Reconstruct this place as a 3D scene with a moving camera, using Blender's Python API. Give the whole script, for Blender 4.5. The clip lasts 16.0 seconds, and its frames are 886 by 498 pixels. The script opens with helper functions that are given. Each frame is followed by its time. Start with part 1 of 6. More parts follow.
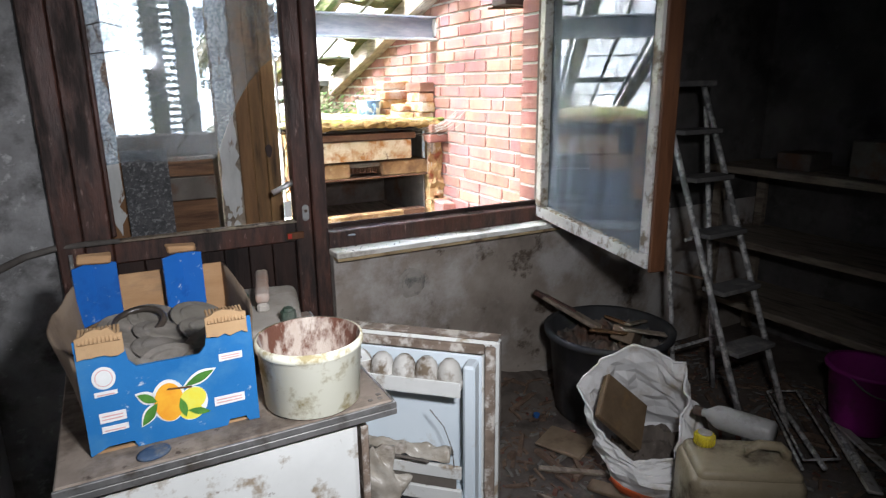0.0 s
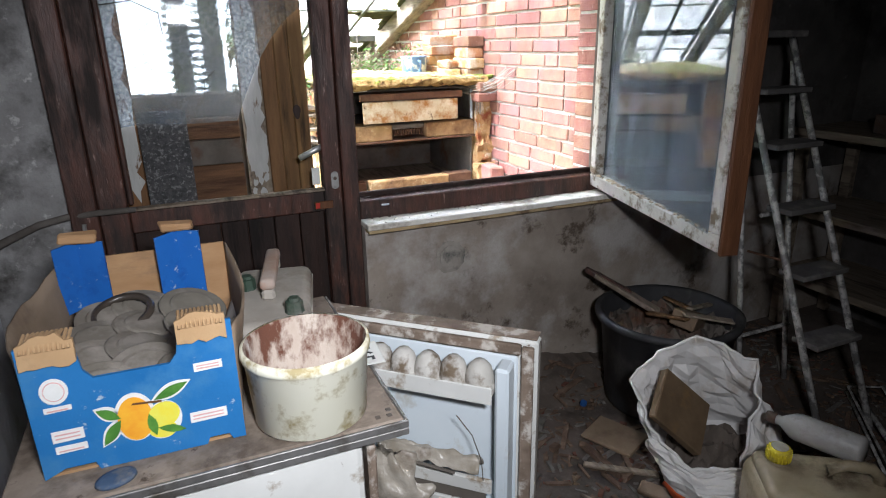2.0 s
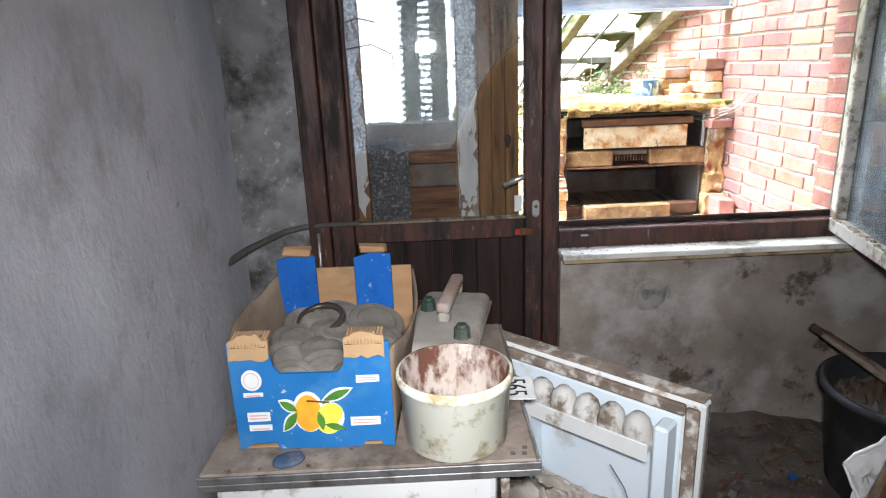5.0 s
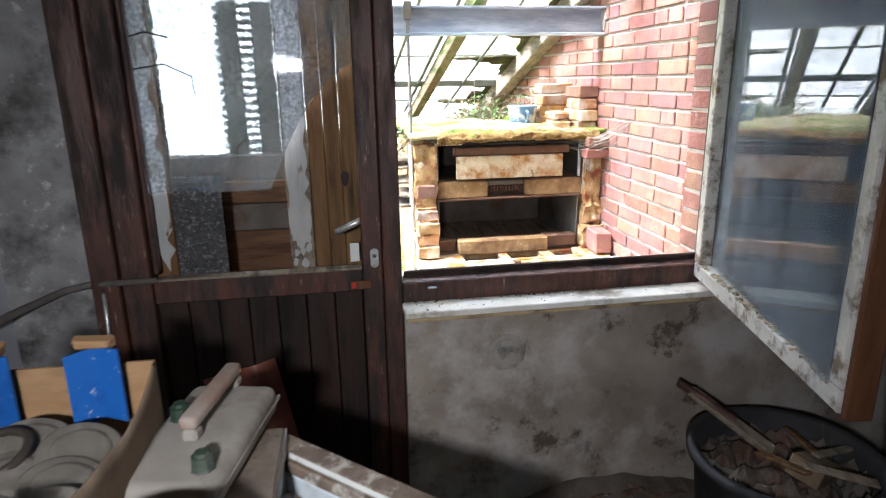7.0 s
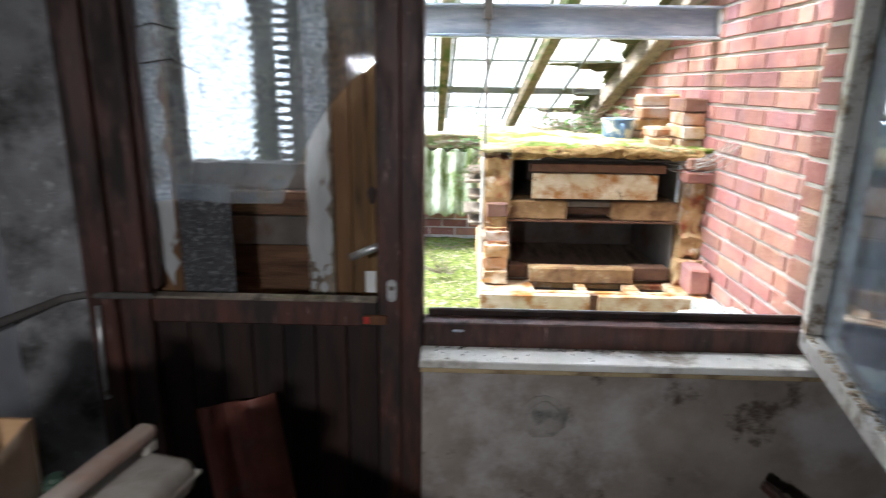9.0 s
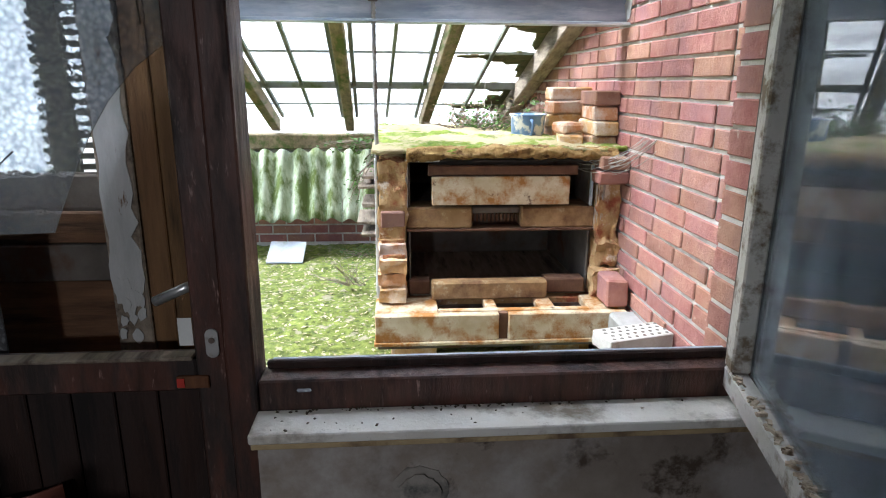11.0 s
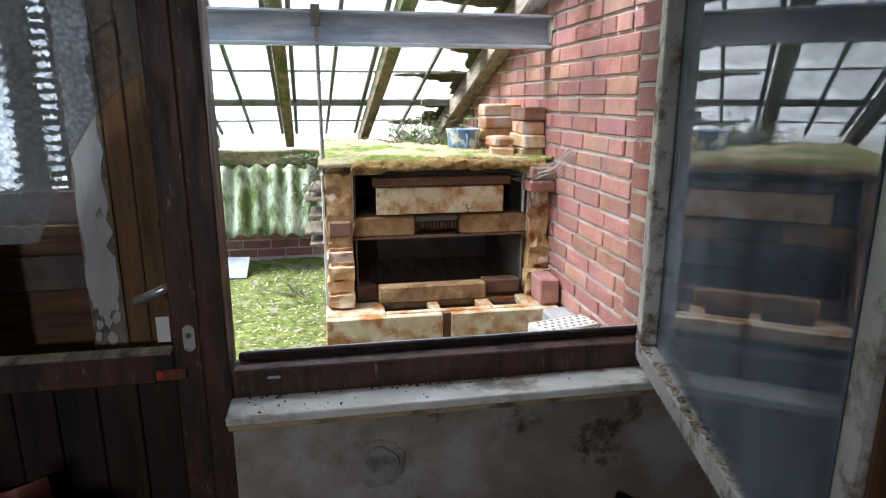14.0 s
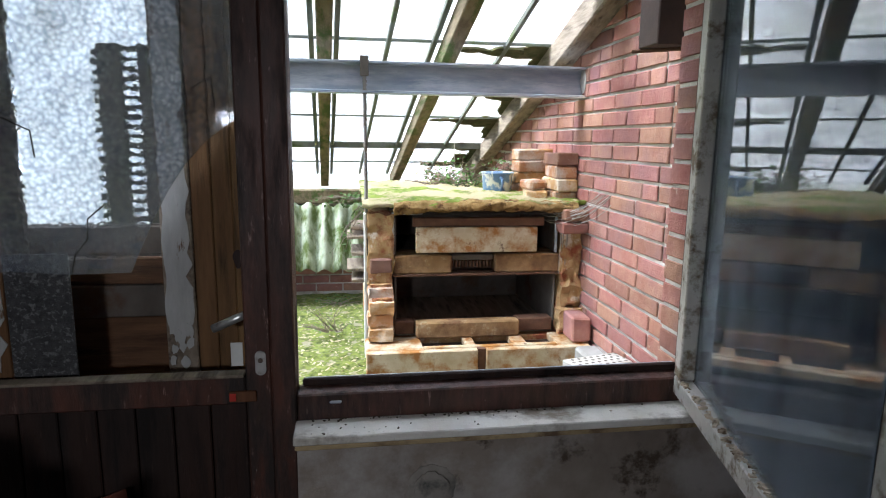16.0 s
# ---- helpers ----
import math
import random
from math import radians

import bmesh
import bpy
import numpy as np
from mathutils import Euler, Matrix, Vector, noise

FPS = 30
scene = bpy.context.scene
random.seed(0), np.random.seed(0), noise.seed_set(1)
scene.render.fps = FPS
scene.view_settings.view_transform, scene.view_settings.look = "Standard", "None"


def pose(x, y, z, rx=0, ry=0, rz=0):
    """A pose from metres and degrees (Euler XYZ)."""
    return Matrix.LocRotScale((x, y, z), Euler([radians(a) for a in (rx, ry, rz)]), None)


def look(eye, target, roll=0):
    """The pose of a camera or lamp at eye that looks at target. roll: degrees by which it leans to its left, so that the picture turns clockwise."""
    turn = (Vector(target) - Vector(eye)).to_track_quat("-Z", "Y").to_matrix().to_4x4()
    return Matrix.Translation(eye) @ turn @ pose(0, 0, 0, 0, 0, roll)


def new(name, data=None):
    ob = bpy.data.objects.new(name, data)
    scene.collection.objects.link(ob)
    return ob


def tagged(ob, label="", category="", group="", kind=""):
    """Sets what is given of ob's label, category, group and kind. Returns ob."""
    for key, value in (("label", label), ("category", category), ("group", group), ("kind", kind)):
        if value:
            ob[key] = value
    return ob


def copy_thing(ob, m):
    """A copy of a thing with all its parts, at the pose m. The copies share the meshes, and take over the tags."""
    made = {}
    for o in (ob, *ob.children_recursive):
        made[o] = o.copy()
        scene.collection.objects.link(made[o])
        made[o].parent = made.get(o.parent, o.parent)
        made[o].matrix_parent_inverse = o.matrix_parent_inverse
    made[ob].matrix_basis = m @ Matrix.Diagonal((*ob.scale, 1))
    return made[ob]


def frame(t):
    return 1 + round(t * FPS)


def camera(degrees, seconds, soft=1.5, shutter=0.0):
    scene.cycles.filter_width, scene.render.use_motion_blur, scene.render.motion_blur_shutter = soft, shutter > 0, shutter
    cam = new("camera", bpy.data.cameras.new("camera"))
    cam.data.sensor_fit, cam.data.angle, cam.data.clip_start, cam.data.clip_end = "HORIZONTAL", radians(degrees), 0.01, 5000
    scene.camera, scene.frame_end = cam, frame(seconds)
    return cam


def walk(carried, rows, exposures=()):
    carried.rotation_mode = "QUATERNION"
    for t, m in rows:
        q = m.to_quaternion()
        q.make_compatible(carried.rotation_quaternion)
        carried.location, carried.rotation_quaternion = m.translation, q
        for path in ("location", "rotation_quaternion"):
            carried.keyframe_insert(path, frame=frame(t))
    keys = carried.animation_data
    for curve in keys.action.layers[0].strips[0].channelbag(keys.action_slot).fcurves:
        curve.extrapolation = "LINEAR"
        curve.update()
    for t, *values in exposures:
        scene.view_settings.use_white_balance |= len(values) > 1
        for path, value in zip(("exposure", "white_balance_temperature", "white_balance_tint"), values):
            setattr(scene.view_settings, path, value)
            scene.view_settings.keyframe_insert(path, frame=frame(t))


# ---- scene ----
cam = camera(71.2, 16.0, soft=1.0, shutter=0.4)
PATH = [
    (0, (-0.198, -0.052, 1.415), (0.716, 1.651, 0.902), -0.7),
    (0.5, (-0.176, -0.023, 1.403), (0.639, 1.708, 0.821), -0.5),
    (1, (-0.127, 0.035, 1.396), (0.642, 1.77, 0.762), 0.3),
    (1.5, (-0.095, 0.069, 1.395), (0.646, 1.81, 0.75), -0.1),
    (2, (-0.054, 0.124, 1.404), (0.688, 1.869, 0.768), -1.1),
    (2.5, (-0.011, 0.132, 1.414), (0.637, 1.906, 0.756), -0.6),
    (3, (0.009, 0.096, 1.428), (0.299, 1.977, 0.814), -1.6),
    (3.5, (0.005, 0.059, 1.441), (0.015, 1.98, 0.883), -2.4),
    (6, (0.183, 0.075, 1.472), (0.302, 1.984, 0.889), -1.8),
    (6.5, (0.273, 0.187, 1.478), (0.536, 2.095, 0.938), -0.3),
    (7, (0.352, 0.379, 1.485), (0.661, 2.282, 0.953), -0.9),
    (7.5, (0.419, 0.508, 1.467), (0.768, 2.385, 0.872), 0.8),
    (8, (0.448, 0.578, 1.475), (0.435, 2.504, 0.936), 0.0),
    (8.5, (0.502, 0.607, 1.493), (0.18, 2.507, 0.957), -0.2),
    (9, (0.611, 0.678, 1.483), (0.563, 2.61, 0.968), 0.8),
    (9.5, (0.735, 0.839, 1.466), (0.885, 2.767, 0.955), 0.0),
    (12, (0.815, 1.061, 1.46), (0.971, 2.985, 0.938), 0.7),
    (12.5, (0.796, 1.051, 1.479), (0.989, 2.992, 1.034), 1.6),
    (13, (0.785, 1.02, 1.463), (1.082, 2.939, 0.984), 0.9),
    (13.5, (0.78, 0.947, 1.459), (1.111, 2.846, 0.928), 0.1),
    (14, (0.765, 0.853, 1.473), (1.113, 2.765, 1.0), 0.0),
    (14.5, (0.735, 0.799, 1.484), (1.097, 2.716, 1.047), 1.1),
    (15, (0.703, 0.768, 1.503), (1.036, 2.701, 1.11), 1.6),
    (15.5, (0.671, 0.763, 1.5), (1.0, 2.705, 1.15), 1.2),
    (16, (0.66, 0.751, 1.492), (0.953, 2.698, 1.143), 0.7),
]
walk(cam, [(t, look(eye, target, roll)) for t, eye, target, roll in PATH],
     [(0, 4.1, 5900, 9), (2.0, 4.02, 5900, 9), (3.5, 4.4, 5900, 9), (6.0, 4.15, 5900, 9), (7.0, 3.9, 5900, 9), (8.2, 3.75, 5900, 9), (9.7, 3.2, 5800, 9), (12.0, 2.74, 5780, 9), (16.0, 2.68, 5780, 9)])

# ---- world, sun, lamp, exposure ----
world = bpy.data.worlds.new("overcast_sky")
scene.world = world
world.use_nodes = True
wn = world.node_tree
sky = wn.nodes.new("ShaderNodeTexSky")
sky.sky_type = 'NISHITA'
sky.sun_disc = False
sky.sun_elevation = radians(48)
sky.sun_rotation = radians(-70)
sky.dust_density = 4.0
sky.air_density = 1.0
wn.nodes["Background"].inputs["Strength"].default_value = 0.15
wn.links.new(sky.outputs[0], wn.nodes["Background"].inputs["Color"])

sun_data = bpy.data.lights.new("sun", 'SUN')
sun_data.energy = 2.4
sun_data.angle = radians(35)
sun_data.color = (0.98, 0.99, 1.0)
sun = new("sun", sun_data)
sun.matrix_world = look((-4.5, 3.2, 8.0), (0.8, 3.3, 0.5))

# the walker's small carried work light, kept at one place near the walk's start
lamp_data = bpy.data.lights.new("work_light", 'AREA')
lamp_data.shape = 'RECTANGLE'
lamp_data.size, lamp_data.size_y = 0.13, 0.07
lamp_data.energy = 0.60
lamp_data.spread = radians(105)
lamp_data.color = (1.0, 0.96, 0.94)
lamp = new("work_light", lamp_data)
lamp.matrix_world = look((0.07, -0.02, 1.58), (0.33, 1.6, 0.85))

# ---- small tools ----
def obj(name, bm, material, parent=None, label="", smooth=False):
    me = bpy.data.meshes.new(name)
    bm.to_mesh(me)
    bm.free()
    if smooth:
        for p in me.polygons:
            p.use_smooth = True
    for m in (material if isinstance(material, (list, tuple)) else [material]):
        me.materials.append(m)
    ob = new(name, me)
    if parent is not None:
        ob.parent = parent
    if label:
        ob["label"] = label
    return ob


def part(name, bm, material, parent, label="", smooth=False):
    return obj(name, bm, material, parent, label, smooth)


def thing(name, label, category, m=None, group="", kind=""):
    e = new(name)
    e.empty_display_size = 0.05
    if m is not None:
        e.matrix_world = m
    return tagged(e, label, category, group, kind)


def structure(name, bm, material, label="", category="", parent=None, smooth=False):
    ob = obj(name, bm, material, parent, "", smooth)
    return tagged(ob, label, category, kind="structure")


def box(bm, x0, y0, z0, x1, y1, z1, bevel=0.0, m=None, jitter=0.0, rng=None, segs=1):
    r = bmesh.ops.create_cube(bm, size=1.0)
    vs = r["verts"]
    t = Matrix.Translation(((x0 + x1) / 2, (y0 + y1) / 2, (z0 + z1) / 2)) @ Matrix.Diagonal((x1 - x0, y1 - y0, z1 - z0, 1))
    bmesh.ops.transform(bm, matrix=t, verts=vs)
    if jitter and rng:
        for v in vs:
            v.co += Vector([rng.uniform(-jitter, jitter) for _ in range(3)])
    if bevel:
        es = list({e for v in vs for e in v.link_edges})
        r = bmesh.ops.bevel(bm, geom=es, offset=bevel, segments=segs, affect='EDGES', profile=0.5)
        vs = list({v for v in vs if v.is_valid} | set(r["verts"]))
    if m is not None:
        bmesh.ops.transform(bm, matrix=m, verts=[v for v in vs if v.is_valid])
    return vs


def boxed(*a, **k):
    bm = bmesh.new()
    box(bm, *a, **k)
    return bm


def lathe(profile, segments=40, bm=None, wobble=0.0, seed=0):
    """Revolve (radius, height) pairs about z."""
    bm = bm or bmesh.new()
    rng = random.Random(seed)
    rings = []
    for r, z in profile:
        if r < 1e-5:
            rings.append([bm.verts.new((0, 0, z))])
            continue
        ring = []
        for i in range(segments):
            a = 2 * math.pi * i / segments
            rr = r * (1 + wobble * math.sin(2 * a + seed) + wobble * 0.5 * math.sin(5 * a + 2 * seed))
            ring.append(bm.verts.new((rr * math.cos(a), rr * math.sin(a), z)))
        rings.append(ring)
    for a, b in zip(rings, rings[1:]):
        n = max(len(a), len(b))
        for i in range(n):
            j = (i + 1) % n
            if len(a) == 1:
                bm.faces.new((a[0], b[j], b[i]))
            elif len(b) == 1:
                bm.faces.new((a[i], a[j], b[0]))
            else:
                bm.faces.new((a[i], a[j], b[j], b[i]))
    bmesh.ops.recalc_face_normals(bm, faces=bm.faces)
    return bm


def prism(points, depth, bm=None, m=None):
    """A flat outline in x and z, given thickness along y."""
    bm = bm or bmesh.new()
    front = [bm.verts.new((x, 0, z)) for x, z in points]
    back = [bm.verts.new((x, depth, z)) for x, z in points]
    n = len(points)
    fs = [bm.faces.new(front), bm.faces.new(back[::-1])]
    for i in range(n):
        j = (i + 1) % n
        fs.append(bm.faces.new((front[i], back[i], back[j], front[j])))
    bmesh.ops.recalc_face_normals(bm, faces=fs)
    if m is not None:
        bmesh.ops.transform(bm, matrix=m, verts=front + back)
    return bm


def tube(points, radius, bm=None, sides=8, taper=1.0):
    """A round rod along a polyline."""
    bm = bm or bmesh.new()
    pts = [Vector(p) for p in points]
    rings = []
    for i, p in enumerate(pts):
        d = (pts[min(i + 1, len(pts) - 1)] - pts[max(i - 1, 0)]).normalized()
        up = Vector((0, 0, 1)) if abs(d.z) < 0.9 else Vector((1, 0, 0))
        u = d.cross(up).normalized()
        v = d.cross(u)
        f = radius * (1 + (taper - 1) * i / max(1, len(pts) - 1))
        rings.append([bm.verts.new(p + f * (math.cos(2 * math.pi * k / sides) * u + math.sin(2 * math.pi * k / sides) * v)) for k in range(sides)])
    fs = []
    for a, b in zip(rings, rings[1:]):
        for k in range(sides):
            j = (k + 1) % sides
            fs.append(bm.faces.new((a[k], a[j], b[j], b[k])))
    fs.append(bm.faces.new(rings[0][::-1]))
    fs.append(bm.faces.new(rings[-1]))
    bmesh.ops.recalc_face_normals(bm, faces=fs)
    return bm


def grid_sheet(nx, ny, fn, bm=None):
    bm = bm or bmesh.new()
    vs = [[bm.verts.new(fn(i / nx, j / ny)) for j in range(ny + 1)] for i in range(nx + 1)]
    for i in range(nx):
        for j in range(ny):
            bm.faces.new((vs[i][j], vs[i + 1][j], vs[i + 1][j + 1], vs[i][j + 1]))
    return bm


def chips(items):
    """Many small boxes in one mesh: (pose, half length, half width, height)."""
    bm = bmesh.new()
    for m, a, b, h in items:
        v = [bm.verts.new(m @ Vector((sx * a * kx, sy * b, z))) for z, kx in ((0, 1.0), (h, 0.75)) for sx, sy in ((-1, -1), (1, -0.7), (0.8, 1), (-1, 0.8))]
        for f in ((3, 2, 1, 0), (4, 5, 6, 7), (0, 1, 5, 4), (1, 2, 6, 5), (2, 3, 7, 6), (3, 0, 4, 7)):
            bm.faces.new([v[i] for i in f])
    return bm


def solid_sheet(bm, thickness):
    bmesh.ops.recalc_face_normals(bm, faces=bm.faces)
    bmesh.ops.solidify(bm, geom=list(bm.faces), thickness=thickness)
    return bm


# ---- materials ----
def surface(name, c1, c2, scale=6.0, stain=None, stain_scale=2.5, stain_from=0.52, stain_to=0.66, rough=0.85, rough2=None, bump=0.3,
            fine=60.0, metal=0.0, stretch=(1, 1, 1), random_hue=0.0, third=None, third_scale=14.0, third_from=0.6, spec=0.3, bump_dist=0.01, detail=6.0):
    m = bpy.data.materials.new(name)
    m.use_nodes = True
    nt = m.node_tree
    n, l = nt.nodes, nt.links
    b = n["Principled BSDF"]
    b.inputs["Specular IOR Level"].default_value = spec
    geo = n.new("ShaderNodeNewGeometry")
    mp = n.new("ShaderNodeMapping")
    mp.inputs["Scale"].default_value = stretch
    l.new(geo.outputs["Position"], mp.inputs["Vector"])

    def noise_tex(s, d=detail, rgh=0.6):
        t = n.new("ShaderNodeTexNoise")
        t.inputs["Scale"].default_value = s
        t.inputs["Detail"].default_value = d
        t.inputs["Roughness"].default_value = rgh
        l.new(mp.outputs[0], t.inputs["Vector"])
        return t

    def ramp(src, a, z):
        r = n.new("ShaderNodeMapRange")
        r.inputs["From Min"].default_value = a
        r.inputs["From Max"].default_value = z
        l.new(src, r.inputs["Value"])
        return r.outputs["Result"]

    def mixer(fac, a, z):
        x = n.new("ShaderNodeMix")
        x.data_type = 'RGBA'
        l.new(fac, x.inputs[0])
        for v, i in ((a, 6), (z, 7)):
            if isinstance(v, tuple):
                x.inputs[i].default_value = (*v, 1)
            else:
                l.new(v, x.inputs[i])
        return x.outputs[2]

    base = noise_tex(scale)
    col = mixer(ramp(base.outputs["Fac"], 0.32, 0.68), c1, c2)
    if third:
        col = mixer(ramp(noise_tex(third_scale, 8.0, 0.7).outputs["Fac"], third_from, third_from + 0.08), col, third)
    mask = None
    if stain:
        mask = ramp(noise_tex(stain_scale, 8.0, 0.65).outputs["Fac"], stain_from, stain_to)
        col = mixer(mask, col, stain)
    if random_hue:
        inf = n.new("ShaderNodeObjectInfo")
        hsv = n.new("ShaderNodeHueSaturation")
        mr = n.new("ShaderNodeMapRange")
        mr.inputs["To Min"].default_value = 1 - random_hue
        mr.inputs["To Max"].default_value = 1 + random_hue
        l.new(inf.outputs["Random"], mr.inputs["Value"])
        l.new(mr.outputs["Result"], hsv.inputs["Value"])
        mh = n.new("ShaderNodeMapRange")
        mh.inputs["To Min"].default_value = 0.5 - random_hue * 0.07
        mh.inputs["To Max"].default_value = 0.5 + random_hue * 0.075
        wn2 = n.new("ShaderNodeTexWhiteNoise")
        wn2.noise_dimensions = '1D'
        l.new(inf.outputs["Random"], wn2.inputs["W"])
        l.new(wn2.outputs["Value"], mh.inputs["Value"])
        l.new(mh.outputs["Result"], hsv.inputs["Hue"])
        l.new(col, hsv.inputs["Color"])
        col = hsv.outputs["Color"]
    l.new(col, b.inputs["Base Color"])
    fine_t = noise_tex(fine, 5.0, 0.7)
    if rough2 is None:
        rough2 = min(1.0, rough + 0.1)
    rr = n.new("ShaderNodeMapRange")
    rr.inputs["To Min"].default_value = rough
    rr.inputs["To Max"].default_value = rough2
    l.new(mask if mask is not None else fine_t.outputs["Fac"], rr.inputs["Value"])
    l.new(rr.outputs["Result"], b.inputs["Roughness"])
    b.inputs["Metallic"].default_value = metal
    if bump:
        add = n.new("ShaderNodeMath")
        add.operation = 'ADD'
        l.new(base.outputs["Fac"], add.inputs[0])
        half = n.new("ShaderNodeMath")
        half.operation = 'MULTIPLY'
        half.inputs[1].default_value = 0.5
        l.new(fine_t.outputs["Fac"], half.inputs[0])
        l.new(half.outputs[0], add.inputs[1])
        bp = n.new("ShaderNodeBump")
        bp.inputs["Strength"].default_value = bump
        bp.inputs["Distance"].default_value = bump_dist
        l.new(add.outputs[0], bp.inputs["Height"])
        l.new(bp.outputs[0], b.inputs["Normal"])
    return m


def dirty_glass(name, haze=0.12, tint=(0.9, 0.95, 0.97), ripple=0.0, ripple_scale=90.0, dirt=(0.45, 0.45, 0.42), streak=(1, 1, 1), haze_spread=0.25, rough=0.02, reflect=1.75):
    """Clear pane: mirror gloss by Fresnel over a see-through body, with patchy dirt."""
    m = bpy.data.materials.new(name)
    m.use_nodes = True
    nt = m.node_tree
    n, l = nt.nodes, nt.links
    out = n["Material Output"]
    n.remove(n["Principled BSDF"])
    geo = n.new("ShaderNodeNewGeometry")
    mp = n.new("ShaderNodeMapping")
    mp.inputs["Scale"].default_value = streak
    l.new(geo.outputs["Position"], mp.inputs["Vector"])
    if ripple:
        clear = n.new("ShaderNodeBsdfRefraction")
        clear.inputs["IOR"].default_value = 1.25
        clear.inputs["Roughness"].default_value = rough
    else:
        clear = n.new("ShaderNodeBsdfTransparent")
    clear.inputs["Color"].default_value = (*tint, 1)
    gloss = n.new("ShaderNodeBsdfGlossy")
    gloss.inputs["Roughness"].default_value = rough
    fr = n.new("ShaderNodeFresnel")
    fr.inputs["IOR"].default_value = reflect
    mix = n.new("ShaderNodeMixShader")
    l.new(fr.outputs[0], mix.inputs[0])
    l.new(clear.outputs[0], mix.inputs[1])
    l.new(gloss.outputs[0], mix.inputs[2])
    dif = n.new("ShaderNodeBsdfDiffuse")
    dif.inputs["Color"].default_value = (*dirt, 1)
    tra = n.new("ShaderNodeBsdfTranslucent")
    tra.inputs["Color"].default_value = (*dirt, 1)
    dt = n.new("ShaderNodeMixShader")
    l.new(dif.outputs[0], dt.inputs[1])
    l.new(tra.outputs[0], dt.inputs[2])
    t = n.new("ShaderNodeTexNoise")
    t.inputs["Scale"].default_value = 4.0
    t.inputs["Detail"].default_value = 9.0
    t.inputs["Roughness"].default_value = 0.7
    t.inputs["Distortion"].default_value = 1.2
    l.new(mp.outputs[0], t.inputs["Vector"])
    mr = n.new("ShaderNodeMapRange")
    mr.inputs["From Min"].default_value = 0.4
    mr.inputs["From Max"].default_value = 0.75
    mr.inputs["To Min"].default_value = haze * 0.5
    mr.inputs["To Max"].default_value = haze + haze_spread
    l.new(t.outputs["Fac"], mr.inputs["Value"])
    fin = n.new("ShaderNodeMixShader")
    l.new(mr.outputs["Result"], fin.inputs[0])
    l.new(mix.outputs[0], fin.inputs[1])
    l.new(dt.outputs[0], fin.inputs[2])
    if ripple:
        v = n.new("ShaderNodeTexVoronoi")
        v.feature = 'SMOOTH_F1'
        v.inputs["Scale"].default_value = ripple_scale
        l.new(mp.outputs[0], v.inputs["Vector"])
        bp = n.new("ShaderNodeBump")
        bp.inputs["Strength"].default_value = ripple
        bp.inputs["Distance"].default_value = 0.004
        l.new(v.outputs["Distance"], bp.inputs["Height"])
        l.new(bp.outputs[0], clear.inputs["Normal"])
        # darker cells in the tint stand in for the hammered glass's refraction
        cell = n.new("ShaderNodeTexVoronoi")
        cell.inputs["Scale"].default_value = 95.0
        l.new(mp.outputs[0], cell.inputs["Vector"])
        cm = n.new("ShaderNodeMapRange")
        cm.inputs["From Min"].default_value = 0.30
        cm.inputs["From Max"].default_value = 0.80
        l.new(cell.outputs["Distance"], cm.inputs["Value"])
        cx = n.new("ShaderNodeMix")
        cx.data_type = 'RGBA'
        cx.inputs[6].default_value = (*tint, 1)
        cx.inputs[7].default_value = (tint[0] * 0.70, tint[1] * 0.73, tint[2] * 0.77, 1)
        l.new(cm.outputs["Result"], cx.inputs[0])
        l.new(cx.outputs[2], clear.inputs["Color"])
    l.new(fin.outputs[0], out.inputs["Surface"])
    return m


plaster = surface("old_plaster", (0.19, 0.185, 0.18), (0.38, 0.375, 0.37), 7.0, stain=(0.07, 0.065, 0.06), stain_scale=5.0, stain_from=0.50, stain_to=0.66, rough=0.92, bump=0.9, fine=55, third=(0.52, 0.51, 0.50), third_scale=24, third_from=0.585)
# wall plaster coloured dark to hold down bounced light in the room
dim_plaster = surface("dimmed_plaster", (0.065, 0.06, 0.056), (0.13, 0.12, 0.11), 5.0, stain=(0.04, 0.036, 0.033), stain_scale=3, rough=0.95, bump=0.4, third=(0.20, 0.19, 0.18), third_scale=11, third_from=0.64)
plaster_white = surface("limewashed_plaster", (0.58, 0.59, 0.63), (0.74, 0.75, 0.79), 3.2, third=(0.16, 0.155, 0.15), third_scale=10, third_from=0.645, stain=(0.36, 0.35, 0.35), stain_scale=4.5, stain_from=0.52, stain_to=0.74, rough=0.93, bump=0.7, fine=50, stretch=(1, 1, 0.7))
plaster_sill = surface("grey_render_under_sill", (0.19, 0.155, 0.125), (0.36, 0.31, 0.26), 4.5, stain=(0.46, 0.43, 0.40), stain_scale=3.0, stain_from=0.47, stain_to=0.62, rough=0.9, bump=0.6, third=(0.10, 0.075, 0.055), third_scale=7, third_from=0.55)
floor_mat = surface("dirty_concrete_floor", (0.085, 0.067, 0.055), (0.145, 0.12, 0.10), 5.0, stain=(0.055, 0.045, 0.04), stain_scale=3.0, rough=0.9, bump=0.7, third=(0.22, 0.19, 0.17), third_scale=18, third_from=0.6)
# unseen ceiling, its colour kept dark to cut the bounce
ceil_mat = surface("dimmed_ceiling_plaster", (0.08, 0.075, 0.07), (0.14, 0.13, 0.125), 3.0, stain=(0.1, 0.09, 0.08), rough=0.95)
